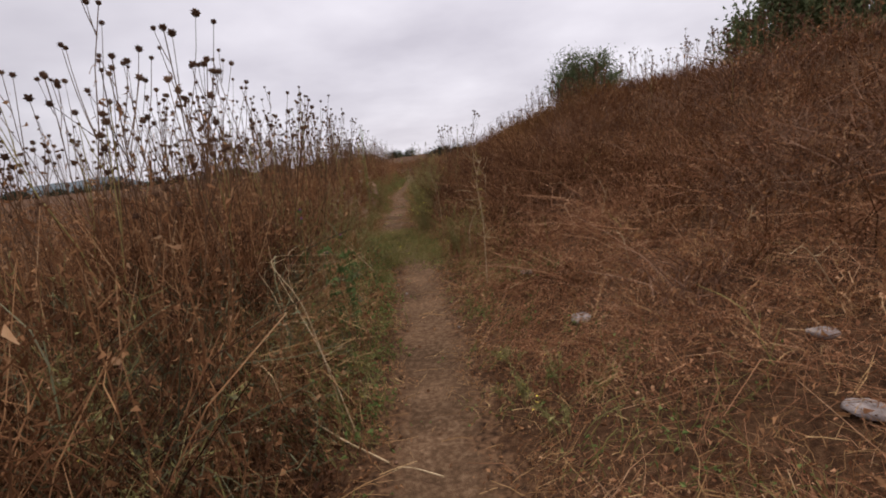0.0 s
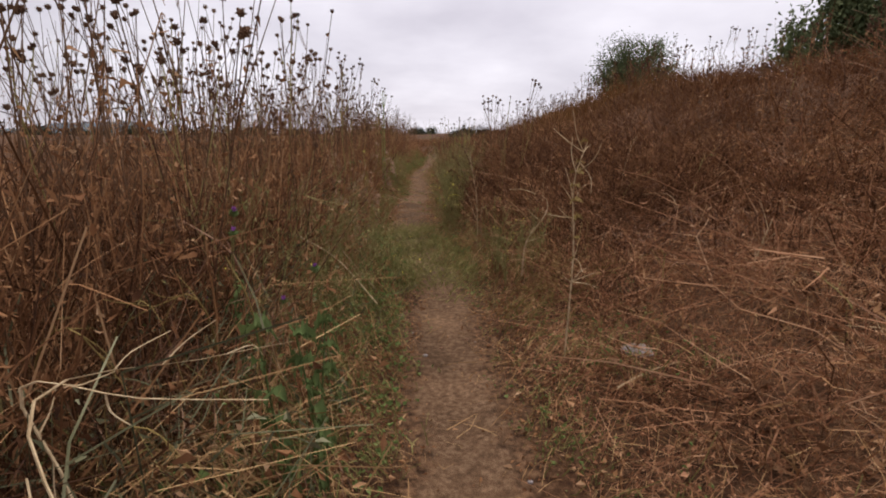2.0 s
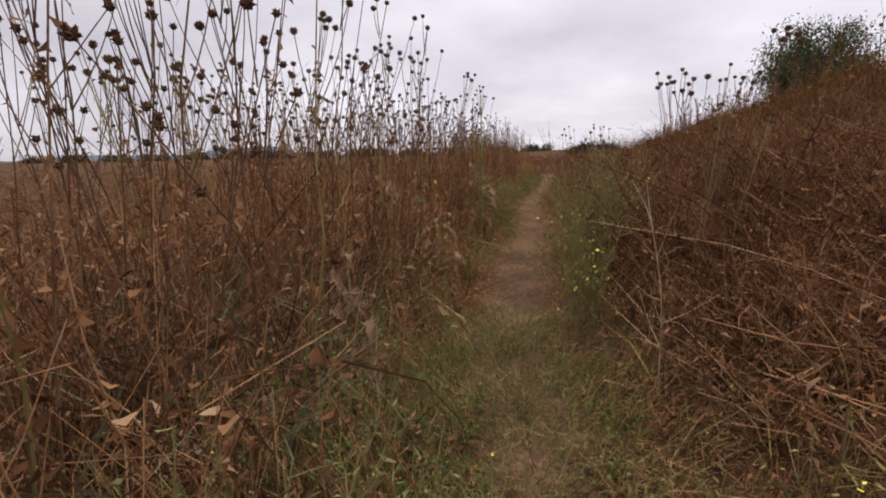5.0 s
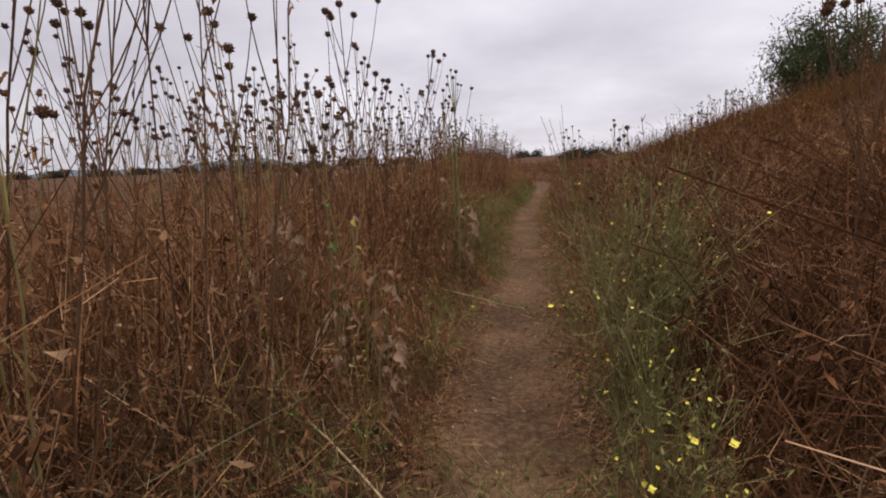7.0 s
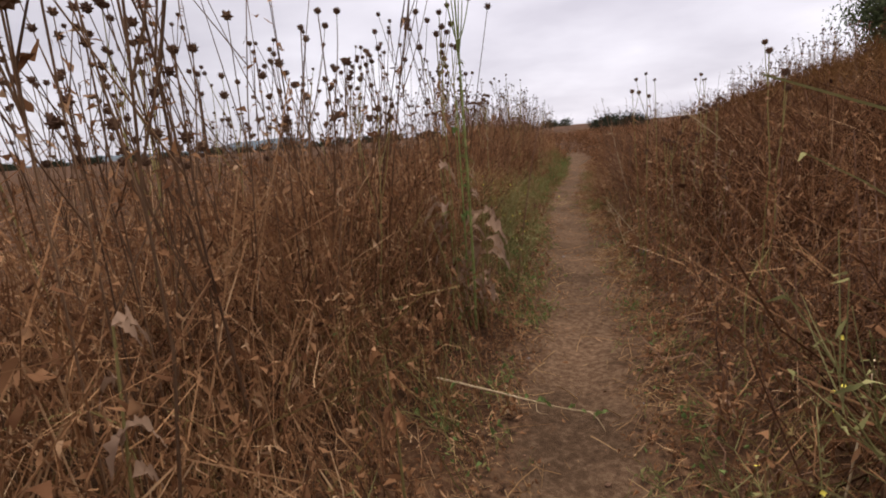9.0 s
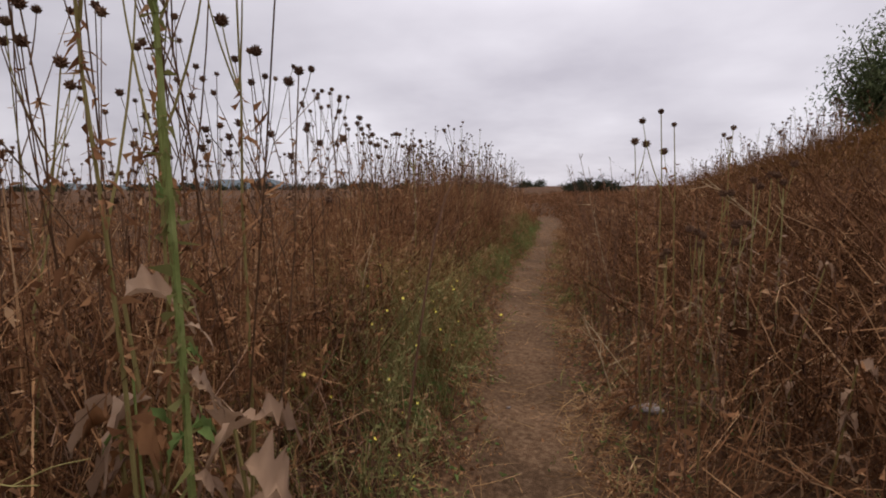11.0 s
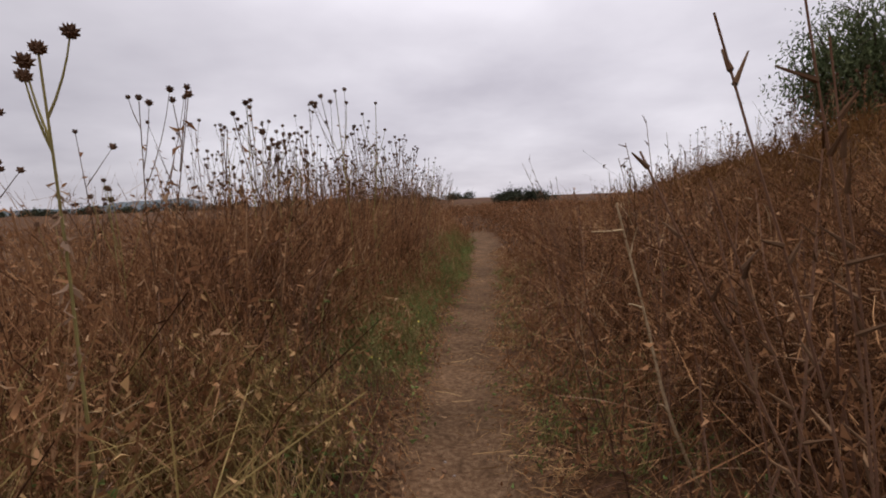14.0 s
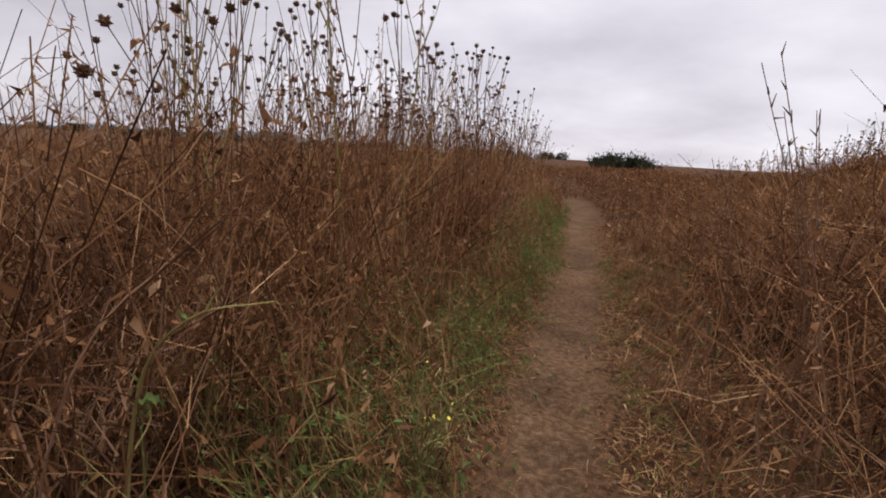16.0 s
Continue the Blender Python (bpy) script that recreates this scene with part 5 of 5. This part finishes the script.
    leafy_plant(-1.24, 10.5, 1.1, 5, (0.08, 0.13), M_LEAFGREEN, M_FRESH, "thistle shoot with green ragged leaves", 0.26, droop=0.3)
    leafy_plant(-1.02, 13.4, 1.15, 6, (0.07, 0.12), M_LEAFGREEN, M_FRESH, "thistle shoot with green ragged leaves", 0.26, droop=0.5)
    leafy_plant(-0.93, 13.43, 1.6, 9, (0.06, 0.11), M_LEAFGREEN, M_FRESH, "tall thistle shoot with green ragged leaves", 0.3, droop=0.7, r=0.009)
    # thistles that stand apart in the gap
    for x, y, h in ((-1.29, 16.0, 1.74), (-1.19, 16.03, 1.75), (-1.13, 15.98, 1.7), (-1.24, 16.1, 1.6), (-1.46, 16.0, 1.95), (-1.55, 16.05, 2.0), (-1.62, 15.95, 1.85), (-1.5, 16.2, 1.8), (-1.68, 16.1, 2.0)):
        g = thistle(h, 4, M_THSTEM, M_HEAD, M_LEAF, 5, thick=0.005, sway=0.35, fork=0.3, head_size=(0.010, 0.0155))
        g.matrix_basis = pose(x, y, ground_z(x, y), 0, 0, 170 * x)
        tagged(g, "tall dried thistle standing apart in the low weeds", "thistle", "thistles standing apart")
    # half-green thistles at the foot of the bank
    for x, y, h in ((0.80, 15.3, 1.05), (0.90, 15.32, 1.0), (1.05, 15.35, 1.3), (1.16, 15.28, 1.25), (0.98, 15.4, 1.1), (0.86, 15.22, 0.8)):
        g = thistle(h, 2, M_YSTEM, M_HEAD, M_PALELEAF, 6, thick=0.0065, sway=0.3, fork=0.35, leaf_size=(0.04, 0.08), head_size=(0.012, 0.017), foliage_mat=M_PALELEAF)
        g.matrix_basis = pose(x, y, ground_z(x, y), 0, 0, 250 * x)
        tagged(g, "half-dead thistle with a yellow-green stem under the bank", "thistle", "half-green thistles")
    # pale dead sticks under the bank
    for p in ([(0.45, 16.1, 0.12), (0.75, 16.25, 0.22), (1.02, 16.3, 0.42), (1.18, 16.35, 0.62)], [(0.42, 15.75, 0.05), (0.34, 15.8, 0.3), (0.22, 15.8, 0.55)], [(1.0, 16.0, 1.46), (1.2, 16.0, 1.3), (1.42, 16.0, 1.1)][::-1],
              [(1.42, 16.9, 0.2), (1.2, 16.75, 0.35), (0.95, 16.7, 0.42)], [(0.6, 16.5, 0.1), (0.72, 16.3, 0.3), (0.66, 16.2, 0.5)]):
        dry_stalk(p, 0.0055, M_PALE, "bleached dead stalk caught in the brush", 5, twig_len=0.25)
    # the green thistle
    g = thistle(2.25, 6, M_FRESH, M_HEAD, M_PALELEAF, 14, thick=0.011, leaf_size=(0.07, 0.15), sway=0.15, fork=0.22, leaf_run=(0.15, 0.6), foliage_mat=M_GREEN)
    g.matrix_basis = pose(-0.89, 13.38, ground_z(-0.89, 13.38), 0, 1, 60)
    tagged(g, "tall thistle with a green stem and withered leaves", "thistle")
    for x, y, h in ((-0.98, 13.35, 1.95), (-1.06, 13.9, 1.95), (-1.15, 13.6, 2.1)):
        g = thistle(h, 4, M_THGREEN, M_HEAD, M_LEAF, 9, thick=0.007, leaf_size=(0.06, 0.12), sway=0.3, fork=0.35)
        g.matrix_basis = pose(x, y, ground_z(x, y), 0, 0, 200 * x)
        tagged(g, "tall olive-stemmed thistle with drooping dead leaves", "thistle")
    g = thistle(1.42, 2, M_THSTEM, M_HEAD, M_LEAF, 8, thick=0.006, sway=0.2)
    g.matrix_basis = pose(-1.12, 9.92, ground_z(-1.12, 9.92), 0, 5, 0)
    tagged(g, "stout dried thistle with a large head", "thistle")
    for x, y, h in ((0.53, 15.23, 1.80), (0.70, 15.3, 1.72), (0.50, 15.28, 1.66), (1.25, 16.3, 1.6), (1.5, 16.8, 1.45), (0.72, 15.2, 1.15), (0.86, 15.3, 1.3), (0.45, 14.75, 1.15), (0.62, 14.7, 1.2), (1.0, 15.1, 1.35), (0.74, 13.0, 1.62), (0.8, 13.1, 1.5), (2.0, 22.3, 1.25), (0.55, 11.1, 1.55)):
        g = thistle(h, 2, M_THGREEN, M_HEAD, M_LEAF, 7, thick=0.0055, sway=0.4, fork=0.3, leaf_size=(0.04, 0.08))
        g.matrix_basis = pose(x, y, ground_z(x, y), 0, 0, 300 * x)
        tagged(g, "dried thistle with an olive stem at the foot of the bank", "thistle", "thistles at the foot of the bank")
    for x, y, h, n in ((0.70, 11.1, 1.72, 4), (0.42, 11.3, 1.45, 2), (0.6, 17.0, 1.45, 3), (0.85, 18.3, 1.6, 4), (1.4, 19.5, 1.5, 3), (0.9, 21.6, 1.3, 3)):
        podded_weed(x, y, h, n, "slender dark weed with upturned seed pods by the path", -0.3 if y > 20 else 0.06 if 16.4 < y < 16.6 else -0.08)
    podded_weed(0.50, 16.6, 1.6, 6, "branching dark weed with upturned seed pods by the path", 0, ((-0.26, -0.1, 1.66), (-0.35, -0.1, 1.57), (-0.18, -0.05, 1.55), (-0.40, 0.0, 1.42), (-0.05, 0.0, 1.44), (-0.28, 0.05, 1.38)))
    # the last stretch
    g = thistle(1.38, 1, M_STALK, M_HEAD, M_LEAF, 2, thick=0.005, sway=0.2, head_size=(0.02, 0.022))
    g.matrix_basis = pose(-1.97, 20.0, ground_z(-1.97, 20.0))
    tagged(g, "single dried thistle with one large head", "thistle")
    leafy_plant(-1.3, 19.5, 0.5, 4, (0.06, 0.09), M_LEAFGREEN, M_MUST, "green shoot with a pair of leaves", 0.3, droop=0.2)
    podded_weed(0.86, 20.62, 1.6, 7, "branching dark weed with upturned seed pods by the path", 0, ((-0.42, -0.15, 1.58), (-0.36, -0.14, 1.62), (-0.30, -0.1, 1.42), (-0.2, -0.05, 1.3), (-0.15, 0.0, 1.44), (-0.05, 0.2, 1.45), (0.08, 0.1, 1.25)))
    g = thistle(1.73, 4, M_THGREEN, M_HEAD, M_PALELEAF, 9, thick=0.007, leaf_size=(0.06, 0.11), sway=0.1, fork=0.2, leaf_run=(0.1, 0.5), head_size=(0.013, 0.019))
    g.matrix_basis = pose(-1.2, 17.2, ground_z(-1.2, 17.2), 0, 0, 30)
    tagged(g, "tall olive-stemmed thistle with large spiny heads", "thistle")
    dry_stalk([(0.86, 17.95, 0.05), (0.71, 17.95, 0.43), (0.60, 17.95, 0.89), (0.49, 17.95, 1.33)], 0.009, M_PALE, "tall pale thistle stalk leaning by the path", 4)
    dry_stalk([(-0.66, 14.3, 0.1), (-0.47, 14.2, 1.25), (-0.34, 14.2, 1.51)], 0.006, M_GREY, "broken grey stem leaning over the weeds", 1)
    dry_stalk([(0.62, 15.7, 0.05), (0.35, 15.75, 0.4), (0.18, 15.76, 0.62)], 0.005, M_PALE, pale + " leaning into the path", 4, twig_len=0.2)
    dry_stalk([(-0.77, 16.24, 0.06), (-0.5, 16.1, 0.03), (-0.28, 15.95, 0.012)], 0.005, M_PALE, "bleached stick lying at the path's edge", 2, name="stick")
    dry_stalk([(-1.15, 19.25, 0.05), (-1.12, 19.3, 0.68), (-0.98, 19.3, 0.9), (-0.8, 19.35, 0.95)], 0.006, M_THGREEN, "arching yellow-green stem over dead weeds", 3, 2, M_LEAFGREEN)
    # stray stalks, leaning anyhow
    d, y = scatter(85, -2.0, -0.95, 3.0, 22, lambda d, y: 0.8 + 0 * d)
    d2, y2 = scatter(70, 0.7, 3.0, 2.0, 22, lambda d, y: 0.8 + 0 * d)
    for d, y in list(zip(d, y)) + list(zip(d2, y2)):
        x = d + float(trail_x(np.array([y]))[0])
        z = ground_z(x, y)
        a = float(RNG.uniform(0, 2 * math.pi))
        ln, rise = float(RNG.uniform(0.2, 0.6)), float(RNG.uniform(0.3, 0.95))
        rise *= 0.45 if (d > 0 and y < 7) else 1.0
        out = np.array([math.cos(a), math.sin(a), 0]) * ln
        p0, p3 = np.array([x, y, z]), np.array([x, y, z + rise]) + out * 0.8
        side = float(p3[0] - trail_x(np.array([p3[1]]))[0])
        if abs(side) < 0.6 or side * d < 0:
            continue
        mid = p0 + out * 0.25 + np.array([0, 0, rise * 0.75]) + RNG.normal(0, 0.05, 3)
        mat = (M_PALE, M_PALE, M_GREY, M_THGREEN)[int(RNG.integers(0, 4))]
        dry_stalk([p0, mid, p3], float(RNG.uniform(0.0025, 0.0045)), mat, "curved dry stalk sticking out of the dead weeds", 3, group="stray dry stalks")


def lump(r, flat, seed):
    """An uneven stone: a sphere pushed in and out."""
    rng = np.random.default_rng(seed)
    bm = bmesh.new()
    bmesh.ops.create_icosphere(bm, subdivisions=2, radius=1)
    k = rng.normal(size=(4, 3))
    for v in bm.verts:
        p = np.array(v.co)
        q = 1 + 0.16 * math.sin(p @ k[0] * 2) + 0.12 * math.sin(p @ k[1] * 3 + 1)
        v.co = Vector((p[0] * r * q, p[1] * r * q * 0.8, p[2] * r * q * flat))
    vs = np.array([v.co[:] for v in bm.verts])
    fs = np.array([[v.index for v in f.verts] for f in bm.faces])
    bm.free()
    return vs, fs


def stone(x, y, r):
    ob = mesh_object("pale_stone", *lump(r, 0.28, int(x * 100)), M_STONE, smooth=True)
    ob.matrix_basis = pose(x, y, ground_z(x, y) + r * 0.08, 0, 0, 70 * y)
    tagged(ob, "flat dusty pale stone half buried in straw", "stone", "pale stones")


def build_pebbles():
    d, y = scatter(70, -0.34, 0.34, 1.5, 22, lambda d, y: 0.9 + 0 * d)
    fixed = [(-0.09, 5.24), (0.2, 5.5), (0.02, 5.38), (-0.27, 18.3), (-0.25, 15.57)]
    spots = fixed + [(a + float(trail_x(np.array([b]))[0]), b) for a, b in zip(d, y)]
    for i, (x, yy) in enumerate(spots):
        r = 0.016 if i < len(fixed) else float(RNG.uniform(0.005, 0.013))
        ob = mesh_object("pebble", *lump(r, 0.7, i), M_STONE if i % 4 == 0 else M_CLOD, smooth=True)
        ob.matrix_basis = pose(x, yy, ground_z(x, yy) + 0.008 + r * 0.3)
        tagged(ob, "small pebble lying on the bare earth path", "pebble", "pebbles on the path")


build_single_plants()
build_pebbles()
